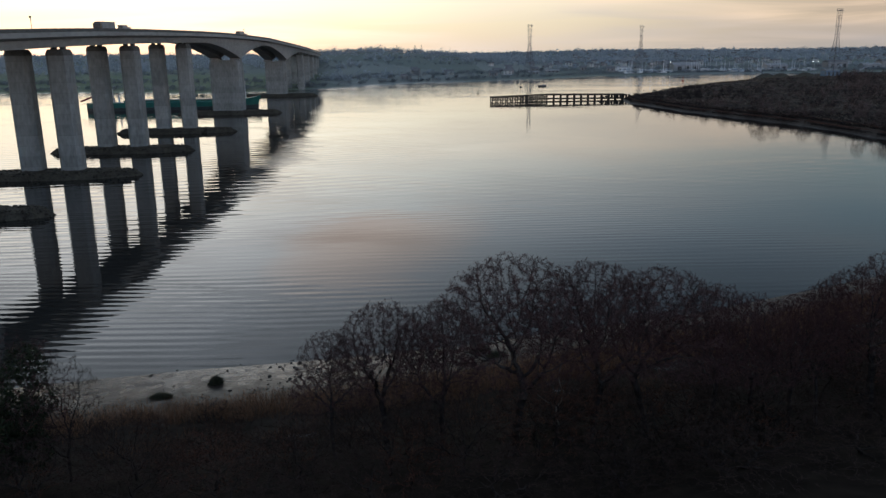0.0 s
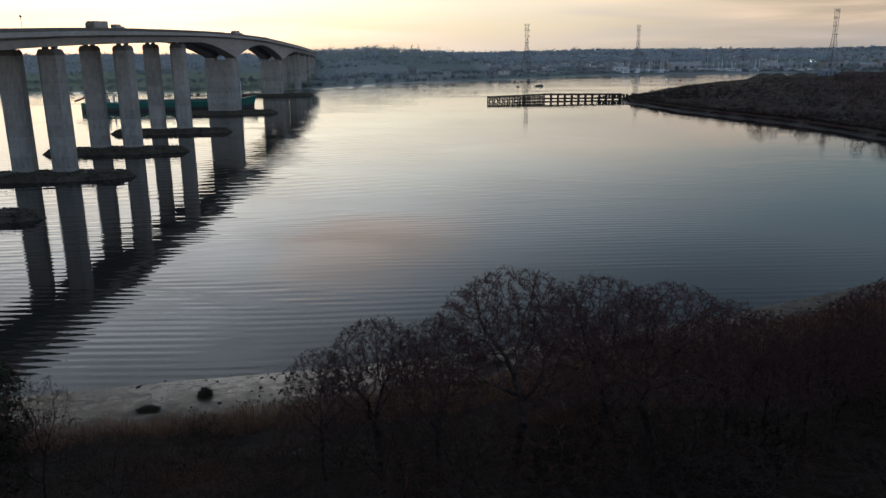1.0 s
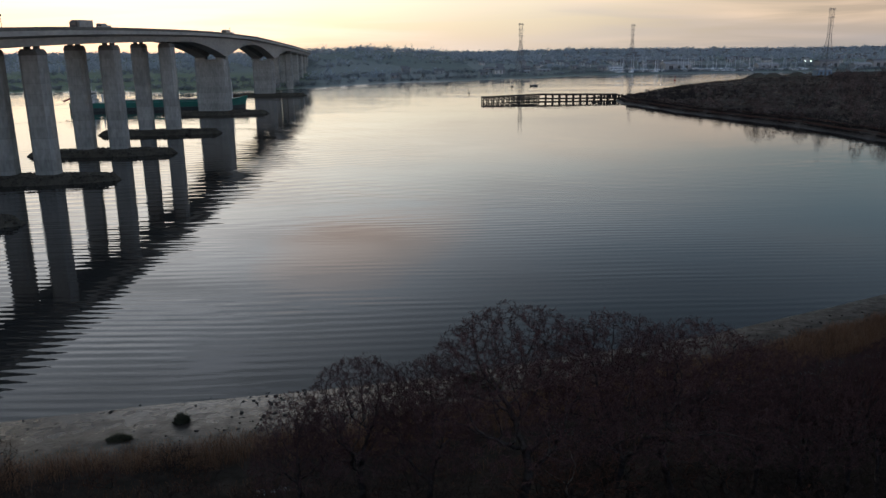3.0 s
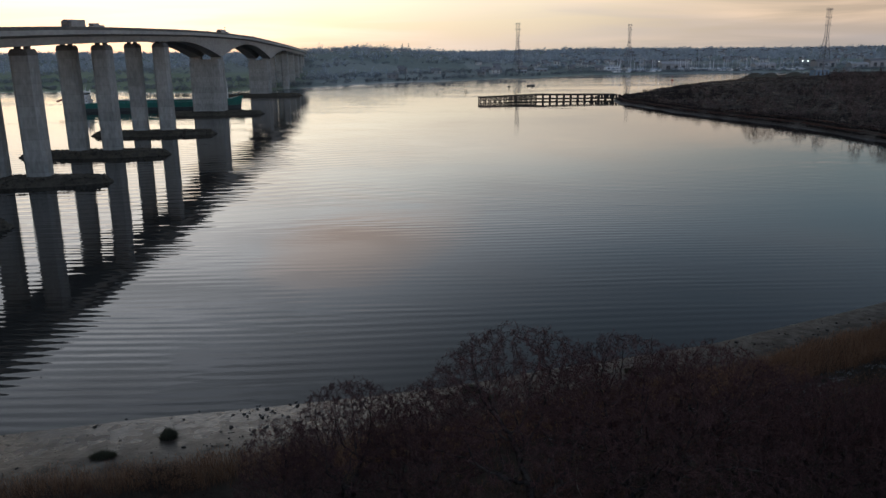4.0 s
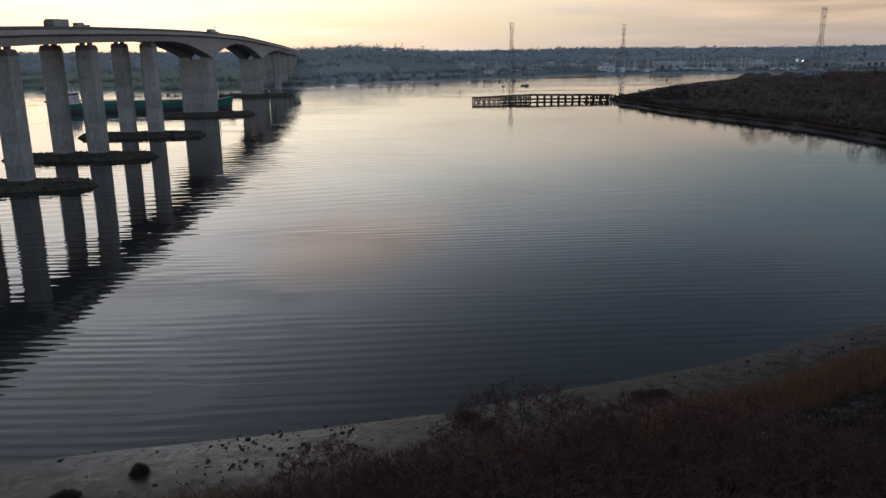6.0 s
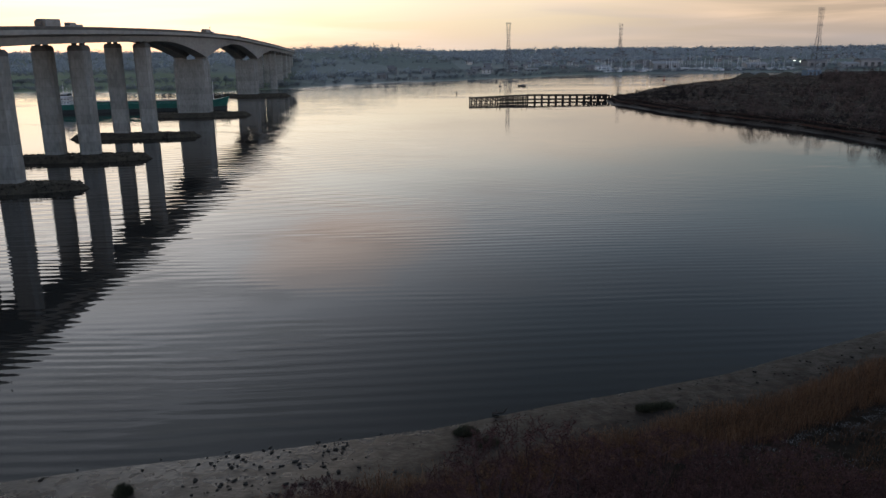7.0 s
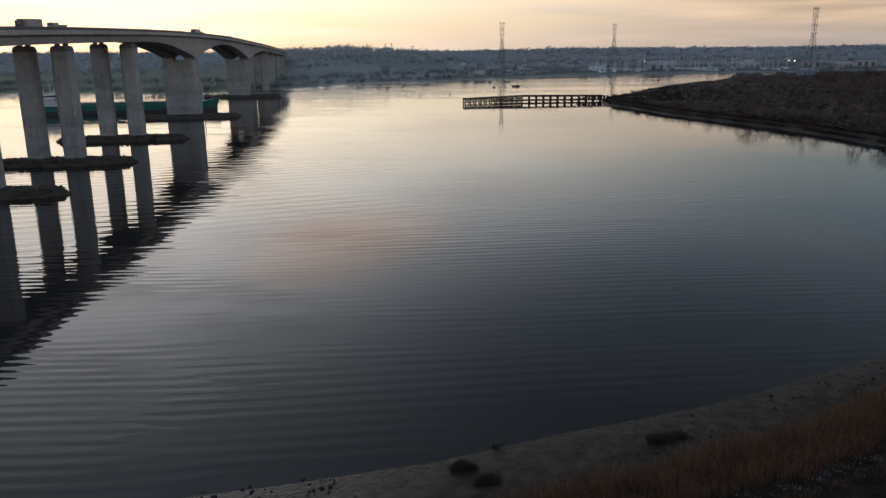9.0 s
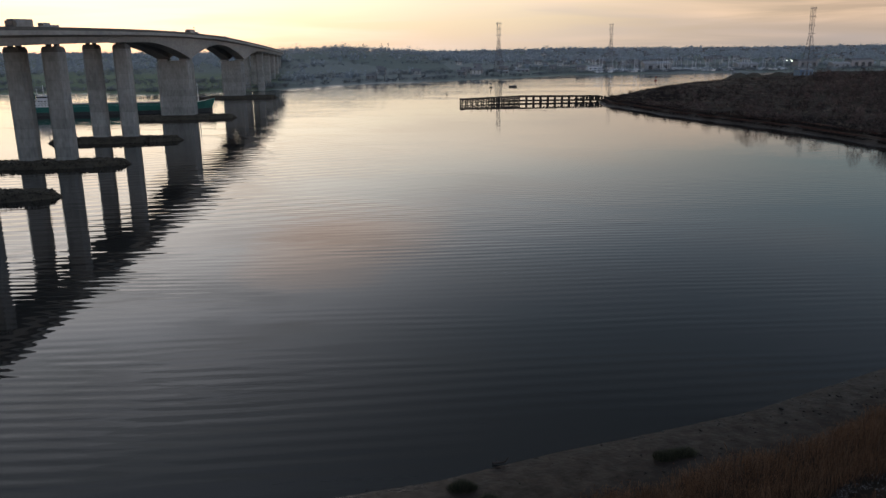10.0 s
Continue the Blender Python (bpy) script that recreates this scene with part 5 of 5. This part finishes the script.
def lattice(name, m, h, base, label, group="pylons"):
    ob = empty(name, m, label, "pylon", group)
    waist = h * 0.60

    def half(z):
        return base / 2 + (1.3 - base / 2) * min(1, z / waist)

    corners = [(-1, -1), (1, -1), (1, 1), (-1, 1)]
    for cx, cy in corners:
        part("leg", bar(bmesh.new(), (cx * base / 2, cy * base / 2, -1), (cx * 1.3, cy * 1.3, waist), 0.22), STEEL, ob)
        part("upper_leg", bar(bmesh.new(), (cx * 1.3, cy * 1.3, waist), (cx * 2.6, cy * 1.0, h), 0.18), STEEL, ob)
    bm = bmesh.new()
    steps = 11
    for i in range(steps):
        z0, z1 = waist * i / steps, waist * (i + 1) / steps
        for k in range(4):
            a, b = corners[k], corners[(k + 1) % 4]
            h0, h1 = half(z0), half(z1)
            bar(bm, (a[0] * h0, a[1] * h0, z0), (b[0] * h1, b[1] * h1, z1), 0.10, 3)
            bar(bm, (b[0] * h0, b[1] * h0, z0), (a[0] * h1, a[1] * h1, z1), 0.10, 3)
            bar(bm, (a[0] * h1, a[1] * h1, z1), (b[0] * h1, b[1] * h1, z1), 0.10, 3)
    part("lower_lattice", bm, STEEL, ob)
    bm = bmesh.new()
    for i in range(7):
        t0, t1 = i / 7, (i + 1) / 7
        z0, z1 = waist + (h - waist) * t0, waist + (h - waist) * t1
        a0, a1 = 1.3 + 1.3 * t0, 1.3 + 1.3 * t1
        for s in (-1, 1):
            bar(bm, (-a0, s * 1.1, z0), (a1, s * 1.1, z1), 0.09, 3)
            bar(bm, (a0, s * 1.1, z0), (-a1, s * 1.1, z1), 0.09, 3)
    part("upper_lattice", bm, STEEL, ob)
    for t in (0.62, 0.74, 0.86, 0.97):
        bm = bmesh.new()
        w = 4.2
        for s in (-1, 1):
            bar(bm, (-w, 0, h * t), (w, s * 1.0, h * t), 0.16, 4)
        bar(bm, (-w, 0, h * t), (0, 0, h * t + 1.6), 0.1, 3)
        bar(bm, (w, 0, h * t), (0, 0, h * t + 1.6), 0.1, 3)
        part("crossarm", bm, STEEL, ob)
    return ob


PYLON_LABEL = "tall grey steel lattice electricity pylon"
for x, y, top, base in [(407, 823, 72.3, 11), (116.5, 1068, 67.6, 11), (311.2, 1250, 69.4, 11)]:
    z = float(ground_height(x, y))
    lattice("pylon", pose(x, y, z, 0, 0, 20), top - z, base, PYLON_LABEL)
for x, y, top in [(-210, 3600, 58), (-130, 3700, 57), (-95, 3500, 56)]:
    z = float(ground_height(x, y))
    lattice("pylon", pose(x, y, z, 0, 0, 40), top - z, 11, "faint distant lattice pylon on the skyline", "distant pylons")

# ---- cargo ship under the main span ----
ship = empty("cargo_ship", pose(-231, 505, 0, 0, 0, 7) @ Matrix.Diagonal((1.11, 1.0, 0.78, 1)), "long low green-hulled coaster with a white wheelhouse aft", "ship")


def hull_mesh(z0, z1, length, beam, rake, sheer):
    bm = bmesh.new()
    rings = []
    for i in range(25):
        u = i / 24
        w = beam / 2 * min(1, (u * 9) ** 0.5 if u < 0.11 else 1) * (1 - max(0, (u - 0.82) / 0.18) ** 2.2)
        w = max(w, 0.15)
        up = sheer * max(0, (u - 0.86) / 0.14) ** 1.2
        xx = u * length
        lean = rake * max(0, (u - 0.85) / 0.15)
        rings.append([bm.verts.new((xx, -w * 0.92, z0)), bm.verts.new((xx + lean, -w, z1 + up)), bm.verts.new((xx + lean, w, z1 + up)), bm.verts.new((xx, w * 0.92, z0))])
    for r0, r1 in zip(rings, rings[1:]):
        for j in range(4):
            bm.faces.new((r0[j], r1[j], r1[(j + 1) % 4], r0[(j + 1) % 4]))
    bm.faces.new(rings[0]), bm.faces.new(rings[-1][::-1])
    return bm


part("lower_hull", hull_mesh(-1.5, 2.6, 98, 14, 0.5, 0.6), HULL_DARK, ship, "dark lower hull")
part("upper_hull", hull_mesh(2.62, 6.6, 98, 14.2, 2.0, 4.2), HULL_GREEN, ship)
part("hatch_coaming", box(bmesh.new(), 22, 82, -5.2, 5.2, 6.5, 8.0, 0.1), HULL_GREEN, ship)
for i in range(10):
    part("hatch_cover", box(bmesh.new(), 22.2 + i * 6, 27.9 + i * 6, -5.3, 5.3, 8.0, 8.5, 0.08), HULL_DARK, ship, "dark hatch cover")
house = part("wheelhouse", box(bmesh.new(), 6, 15, -5.2, 5.2, 6.5, 9.3, 0.15), WHITE, ship, "white deckhouse in stacked tiers")
part("middle_tier", box(bmesh.new(), 7, 14.4, -4.6, 4.6, 9.3, 12.0, 0.12), WHITE, house)
part("bridge_deck", box(bmesh.new(), 8.4, 14.0, -4.2, 4.2, 12.0, 15.2, 0.15), WHITE, house)
part("bridge_windows", box(bmesh.new(), 8.3, 14.1, -4.26, 4.26, 13.3, 14.5), GLASS_DARK, house)
part("bridge_wing", box(bmesh.new(), 10.6, 13.0, -6.8, 6.8, 11.9, 12.2), WHITE, house)
for zz, x0, x1, half in ((9.3, 5.0, 15.6, 5.6), (12.0, 6.4, 15.0, 5.2), (15.2, 8.0, 14.4, 4.4)):
    part("deck_edge", box(bmesh.new(), x0, x1, -half, half, zz - 0.08, zz + 0.1), GREY_PAINT, house)
    for rail in (0.55, 1.05):
        part("guard_rail", box(bmesh.new(), x0, x1, -half - 0.05, -half + 0.05, zz + rail, zz + rail + 0.09), WHITE, house)
    for k in range(7):
        xx = x0 + (x1 - x0) * k / 6
        part("stanchion", box(bmesh.new(), xx - 0.06, xx + 0.06, -half - 0.05, -half + 0.05, zz, zz + 1.1), WHITE, house)
for zz, half in ((7.6, 5.22), (10.4, 4.62)):
    for k in range(5):
        part("porthole", box(bmesh.new(), 7.4 + k * 1.6, 8.1 + k * 1.6, -half, -half + 0.1, zz, zz + 0.8), GLASS_DARK, house)
part("ladder", bar(bmesh.new(), (15.2, -3.0, 6.6), (13.6, -3.0, 12.2), 0.2, 4), GREY_PAINT, house)
part("funnel", box(bmesh.new(), 4.2, 6.6, -1.5, 1.5, 11.9, 16.5, 0.3), HULL_GREEN, house)
part("mast", bar(bmesh.new(), (11, 0, 15), (11, 0, 23), 0.25, 6, 0.1), WHITE, house)
part("radar_arm", box(bmesh.new(), 10.8, 11.2, -1.6, 1.6, 19, 19.3), WHITE, house)
part("lifeboat_ramp", bar(bmesh.new(), (5.5, 0, 12.5), (-3.0, 0, 8.0), 0.7, 6), RED_PAINT, house, "orange-red lifeboat on its ramp")
part("foremast", bar(bmesh.new(), (91, 0, 8), (91, 0, 22.5), 0.3, 6, 0.16), WHITE, ship, "white foremast")
part("foremast_arm", box(bmesh.new(), 90.8, 91.2, -1.4, 1.4, 15.4, 15.8), WHITE, ship)
part("bow_rail", box(bmesh.new(), 86, 97, -0.06, 0.06, 11.6, 11.75), WHITE, ship)
crane = part("deck_crane", bar(bmesh.new(), (18.5, 0, 6.5), (18.5, 0, 13), 0.5, 8), WHITE, ship, "white stores crane")
part("jib", bar(bmesh.new(), (18.5, 0, 12.5), (25.5, 0, 17), 0.3, 6), WHITE, crane)
for k, (xa, za, xb, zb) in enumerate(((5.2, 6.5, 5.2, 14.5), (15.9, 12, 15.9, 18), (7.2, 15.2, 7.2, 20), (13.5, 15.2, 13.5, 19.5))):
    part("aerial", bar(bmesh.new(), (xa, 2.0 * (-1) ** k, za), (xb, 2.0 * (-1) ** k, zb), 0.14, 5), WHITE, house)
part("forecastle", box(bmesh.new(), 84, 92, -4, 4, 6.5, 8.4, 0.2), HULL_GREEN, ship)
part("windlass", box(bmesh.new(), 85, 88, -2, 2, 8.4, 10.4, 0.3), GREY_PAINT, ship)
part("railing", box(bmesh.new(), 4.2, 16, -7.0, -6.9, 8.0, 8.1), WHITE, ship)
for k in range(7):
    part("rail_post", box(bmesh.new(), 4.2 + k * 1.9, 4.3 + k * 1.9, -7.0, -6.9, 6.6, 8.0), WHITE, ship)

# ---- vehicles on the deck ----


def on_deck(y, lane):
    return pose(axis_x(y) + lane, y, deck_top(y) - 0.92, math.degrees(math.atan((deck_top(y + 4) - deck_top(y - 4)) / 8)), 0, 2.5)


def wheels(ob, places, r):
    for x, y in places:
        w = part("wheel", bar(bmesh.new(), (x - 0.15, y, r), (x + 0.15, y, r), r, 12), RUBBER, ob)
        part("rim", bar(bmesh.new(), (x - 0.17, y, r), (x + 0.17, y, r), r * 0.5, 8), STEEL, w)


def lorry(y, lane, body, turn=0):
    ob = empty("lorry", on_deck(y, lane) @ pose(0, 0, 0, 0, 0, turn) @ Matrix.Diagonal((1, 0.85, 0.76, 1)), "box lorry with a plain pale trailer driving over the bridge", "lorry", "lorries on the bridge")
    part("trailer", box(bmesh.new(), -1.25, 1.25, -9.5, 3.6, 1.2, 4.15, 0.06), body, ob)
    part("chassis", box(bmesh.new(), -1.1, 1.1, -9.3, 5.4, 0.75, 1.15), DARK_PAINT, ob)
    cab = part("cab", box(bmesh.new(), -1.22, 1.22, 4.1, 6.3, 0.8, 3.5, 0.25), DARK_PAINT, ob, "dark cab")
    part("windscreen", box(bmesh.new(), -1.05, 1.05, 6.25, 6.33, 2.1, 3.2), GLASS_DARK, cab)
    part("wind_deflector", box(bmesh.new(), -1.0, 1.0, 4.2, 5.6, 3.5, 3.95, 0.15), DARK_PAINT, cab)
    wheels(ob, [(s * 1.05, yy) for s in (-1, 1) for yy in (-8, -6.8, -5.6, 2.9, 5.2)], 0.5)


def car(y, lane, body, van=False, turn=0):
    ob = empty("van" if van else "car", on_deck(y, lane) @ pose(0, 0, 0, 0, 0, turn), "light panel van crossing the bridge" if van else "passenger car crossing the bridge", "van" if van else "car", "light traffic on the bridge")
    hgt = 2.3 if van else 0.95
    part("body", box(bmesh.new(), -0.95, 0.95, -2.4 if van else -2.1, 2.6 if van else 2.1, 0.35, hgt, 0.15), body, ob)
    if not van:
        bm = box(bmesh.new(), -0.82, 0.82, -1.6, 1.0, 0.95, 1.5, 0.2)
        part("cabin", bm, GLASS_DARK, ob, "dark glazed cabin")
    else:
        part("windscreen", box(bmesh.new(), -0.85, 0.85, 2.52, 2.64, 1.3, 2.05), GLASS_DARK, ob)
    wheels(ob, [(s * 0.85, yy) for s in (-1, 1) for yy in (-1.4, 1.5)], 0.33)


lorry(268, 7.4, GREY_PAINT, 180)
car(288, 7.0, GREY_PAINT, True, 180)
lorry(486, 7.0, GREY_PAINT, 180)
car(452, 6.8, DARK_PAINT, False, 180)
car(503, 7.0, WHITE, True, 180)
car(592, 6.8, WHITE, True, 180)
car(330, -6.5, GREY_PAINT, True)

# ---- lamp columns on the deck, far apart ----
for y in (208, 476):
    ob = empty("sign_post", on_deck(y, 11.8), "small round lamp on a thin post above the parapet", "post", "posts on the parapet")
    part("post", bar(bmesh.new(), (0, 0, 0), (0, 0, 3.6), 0.07, 6), STEEL, ob)
    bm = bmesh.new()
    bmesh.ops.create_uvsphere(bm, u_segments=10, v_segments=6, radius=0.32, matrix=Matrix.Translation((0, 0, 3.8)))
    part("lantern", bm, DARK_PAINT, ob)

# ---- buoys and moored boat ----


def buoy(x, y, s, mat, label):
    ob = empty("buoy", pose(x, y, 0), label, "buoy", "buoys")
    bm = bmesh.new()
    bmesh.ops.create_cone(bm, cap_ends=True, segments=12, radius1=0.9 * s, radius2=1.0 * s, depth=0.9 * s, matrix=Matrix.Translation((0, 0, 0.1)))
    part("float", bm, mat, ob)
    part("post", bar(bmesh.new(), (0, 0, 0.3), (0, 0, 2.6 * s), 0.12 * s, 6), mat, ob)
    bm = bmesh.new()
    bmesh.ops.create_cone(bm, cap_ends=True, segments=8, radius1=0.6 * s, radius2=0.1, depth=1.0 * s, matrix=Matrix.Translation((0, 0, 2.6 * s)))
    part("topmark", bm, mat, ob)


buoy(75, 760, 1.5, DARK_PAINT, "dark navigation buoy with a cone topmark")
buoy(29, 655, 0.8, DARK_PAINT, "small dark mooring buoy")
buoy(5, 640, 0.5, DARK_PAINT, "small dark mooring buoy")
buoy(262, 860, 1.5, RED_PAINT, "red navigation buoy on the river")
boat = empty("moored_boat", pose(96.5, 768, 0.15), "small dark open workboat on a mooring", "boat")
part("hull", hull_mesh(-0.3, 1.1, 7.5, 2.4, 0.5, 0.6), DARK_PAINT, boat).matrix_basis = pose(-3.7, 0, 0)
part("cuddy", box(bmesh.new(), 0.2, 2.2, -0.8, 0.8, 1.0, 1.9, 0.1), GREY_PAINT, boat)

# ---- marina on the far shore ----


def yacht(x, y, z, s, turn, mast):
    ob = empty("yacht", pose(x, y, z, 0, 0, turn), "white sailing yacht with a bare mast in the marina", "yacht", "yachts in the marina")
    part("hull", hull_mesh(-0.2, 1.4, 10 * s, 3.2 * s, 0.8, 0.4), WHITE, ob)
    part("coachroof", box(bmesh.new(), 3 * s, 7 * s, -1 * s, 1 * s, 1.3, 2.1, 0.15), WHITE, ob)
    if mast:
        part("mast", bar(bmesh.new(), (5.5 * s, 0, 1.3), (5.5 * s, 0, mast), 0.16, 5), WHITE, ob)
        part("boom", bar(bmesh.new(), (5.5 * s, 0, 2.6), (1.2 * s, 0, 2.8), 0.2, 5), BLUE_PAINT, ob)


mr = random.Random(41)
for i in range(95):
    x = mr.choice([mr.uniform(240, 330), mr.uniform(300, 520), mr.uniform(360, 480)])
    f_ = mr.uniform(14, 60)
    y = float(np.interp(x, FAR_X, FAR_Y)) + f_
    yacht(x, y, float(ground_height(x, y)) + 0.3, mr.uniform(0.8, 1.5), mr.uniform(0, 360), mr.choice([0, 9, 12, 14, 15, 17, 18, 20]))


def shed(x, y, w, dpt, h, mat, label, turn=0):
    z = float(ground_height(x, y)) - 0.3
    ob = empty("shed", pose(x, y, z, 0, 0, turn), label, "shed", "sheds by the river")
    part("wall", box(bmesh.new(), -w / 2, w / 2, -dpt / 2, dpt / 2, 0, h), mat, ob)
    bm = bmesh.new()
    vs = [bm.verts.new(p) for p in ((-w / 2 - .3, -dpt / 2 - .3, h), (w / 2 + .3, -dpt / 2 - .3, h), (w / 2 + .3, 0, h + dpt * 0.16), (-w / 2 - .3, 0, h + dpt * 0.16), (-w / 2 - .3, dpt / 2 + .3, h), (w / 2 + .3, dpt / 2 + .3, h))]
    for q in ((0, 1, 2, 3), (3, 2, 5, 4), (0, 3, 4), (1, 5, 2), (0, 4, 5, 1)):
        bm.faces.new([vs[k] for k in q])
    part("roof", bm, GREY_PAINT if mat is not BRICK else SLATE, ob)
    for k in range(3):
        part("door", box(bmesh.new(), -w * 0.35 + k * w * 0.3, -w * 0.2 + k * w * 0.3, -dpt / 2 - 0.06, -dpt / 2 + 0.05, 0, h * 0.7), DARK_PAINT, ob)
    return ob


for x, y, w, dpt, h, mat, label in [
        (345, 1130, 38, 20, 8, GREY_PAINT, "pale grey boatyard shed"), (470, 1120, 30, 16, 7, GREY_PAINT, "pale grey boatyard shed"), (255, 1120, 20, 12, 5, WHITE, "low white marina office building"),
        (610, 1130, 26, 14, 6, GREY_PAINT, "pale grey warehouse by the river"), (650, 1150, 34, 18, 9, BRICK, "brick warehouse by the river"), (690, 1135, 24, 16, 8, WHITE, "white warehouse by the river"), (580, 1170, 30, 18, 8, BRICK, "brick warehouse by the river"),
        (120, 1050, 14, 8, 2.6, GREY_PAINT, "low grey riverside clubhouse building"), (150, 1085, 18, 8, 2.6, GREY_PAINT, "low grey riverside clubhouse building")]:
    shed(x, y, w, dpt, h, mat, label, 4)


def house_at(x, y, w, dpt, h, mat, turn):
    z = float(ground_height(x, y)) - 0.4
    ob = empty("house", pose(x, y, z, 0, 0, turn), "small distant house with a dark pitched roof", "house", "houses on the far hillside")
    walls = put("wall", HOUSE_WALLS, None, ob)
    walls.matrix_basis = Matrix.Diagonal((w, dpt, h, 1))
    roof = put("roof", HOUSE_ROOF, SLATE, ob)
    roof.matrix_basis = Matrix.Translation((0, 0, h)) @ Matrix.Diagonal((w * 1.08, dpt * 1.1, h * 0.6, 1))
    walls.material_slots[0].link = "OBJECT"
    walls.material_slots[0].material = mat
    for sx in (-0.25, 0.25):
        for sz in (0.3, 0.72):
            pane = put("window", HOUSE_WINDOW, GLASS_DARK, ob)
            pane.matrix_basis = Matrix.Translation((sx * w, -dpt / 2 - 0.02, sz * h)) @ Matrix.Diagonal((w * 0.16, 0.1, h * 0.2, 1))
    return ob


def unit_box(name):
    bm = bmesh.new()
    box(bm, -0.5, 0.5, -0.5, 0.5, 0, 1)
    me = bpy.data.meshes.new(name)
    bm.to_mesh(me), bm.free()
    return me


HOUSE_WALLS = unit_box("walls")
HOUSE_WALLS.materials.append(RENDERED)
HOUSE_WINDOW = unit_box("window")
bm = bmesh.new()
vs = [bm.verts.new(p) for p in ((-.5, -.5, 0), (.5, -.5, 0), (.5, 0, 1), (-.5, 0, 1), (-.5, .5, 0), (.5, .5, 0))]
for q in ((0, 1, 2, 3), (3, 2, 5, 4), (0, 3, 4), (1, 5, 2), (0, 4, 5, 1)):
    bm.faces.new([vs[k] for k in q])
HOUSE_ROOF = bpy.data.meshes.new("roof")
bm.to_mesh(HOUSE_ROOF), bm.free()
hr = random.Random(51)
for i in range(150):
    if i < 40:
        x = hr.uniform(60, 420)
        y = float(np.interp(x, FAR_X, FAR_Y)) + hr.uniform(45, 240)
    elif i < 45:
        x = hr.uniform(-90, 120)
        y = float(np.interp(x, FAR_X, FAR_Y)) + hr.uniform(30, 160)
    else:
        y = hr.uniform(1250, 2100)
        x = y * hr.uniform(0.16, 0.60)
    house_at(x, y, hr.uniform(7, 12), hr.uniform(6, 8), hr.uniform(4.0, 5.5), hr.choice([RENDERED, BRICK, RENDERED, BRICK]), hr.uniform(-25, 25))

# ---- works yard on the spit: conveyors, heaps, flood lamps ----
for x, y, h, w in [(352, 860, 5, 13), (362, 846, 3.5, 9), (372, 868, 4.5, 12), (395, 860, 4.5, 12)]:
    bm = bmesh.new()
    bmesh.ops.create_cone(bm, cap_ends=True, segments=18, radius1=w, radius2=2.5, depth=h, matrix=Matrix.Translation((0, 0, h / 2)))
    bmesh.ops.subdivide_edges(bm, edges=bm.edges[:], cuts=4)
    for vtx in bm.verts:
        vtx.co += Vector(noise.noise_vector(vtx.co * 0.4 + Vector((x, y, 0)))) * 0.8
    me = bpy.data.meshes.new("gravel_heap")
    bm.to_mesh(me), bm.free()
    ob = put("gravel_heap", me, RUBBLE, None, "dark heap of gravel in the works yard", "heap", group="gravel heaps")
    ob.matrix_basis = pose(x, y, float(ground_height(x, y)) - 0.5)
for x, y, turn, ln in [(358, 862, 160, 18), (445, 860, 20, 26), (430, 880, 35, 22)]:
    z = float(ground_height(x, y))
    ob = empty("conveyor", pose(x, y, z, 0, 0, turn), "inclined steel gravel conveyor", "conveyor", "conveyors")
    part("belt_frame", bar(bmesh.new(), (0, 0, 1), (ln, 0, 10), 0.7, 4), GREY_PAINT, ob)
    for k in (0.4, 0.8):
        part("support_leg", bar(bmesh.new(), (ln * k, 1.2, -0.5), (ln * k, 0, 1 + 9 * k), 0.2, 4), STEEL, ob)
        part("support_leg", bar(bmesh.new(), (ln * k, -1.2, -0.5), (ln * k, 0, 1 + 9 * k), 0.2, 4), STEEL, ob)
shed(418, 852, 16, 10, 6, BLUE_PAINT, "pale blue plant building in the works yard", 10)
LAMP_WHITE = lamp_material("lamp_glow", (1.0, 0.93, 0.8), 9.0)
for x, y, h in [(412, 868, 15), (407, 870, 15), (322, 1120, 12)]:
    z = float(ground_height(x, y))
    ob = empty("flood_lamp", pose(x, y, z), "lit white flood lamp on a mast", "lamp", "lit lamps on the far shore")
    part("mast", bar(bmesh.new(), (0, 0, -0.5), (0, 0, h), 0.15, 6), STEEL, ob)
    bm = bmesh.new()
    bmesh.ops.create_uvsphere(bm, u_segments=8, v_segments=6, radius=0.36, matrix=Matrix.Translation((0, 0, h)))
    part("lamp_head", bm, LAMP_WHITE, ob)
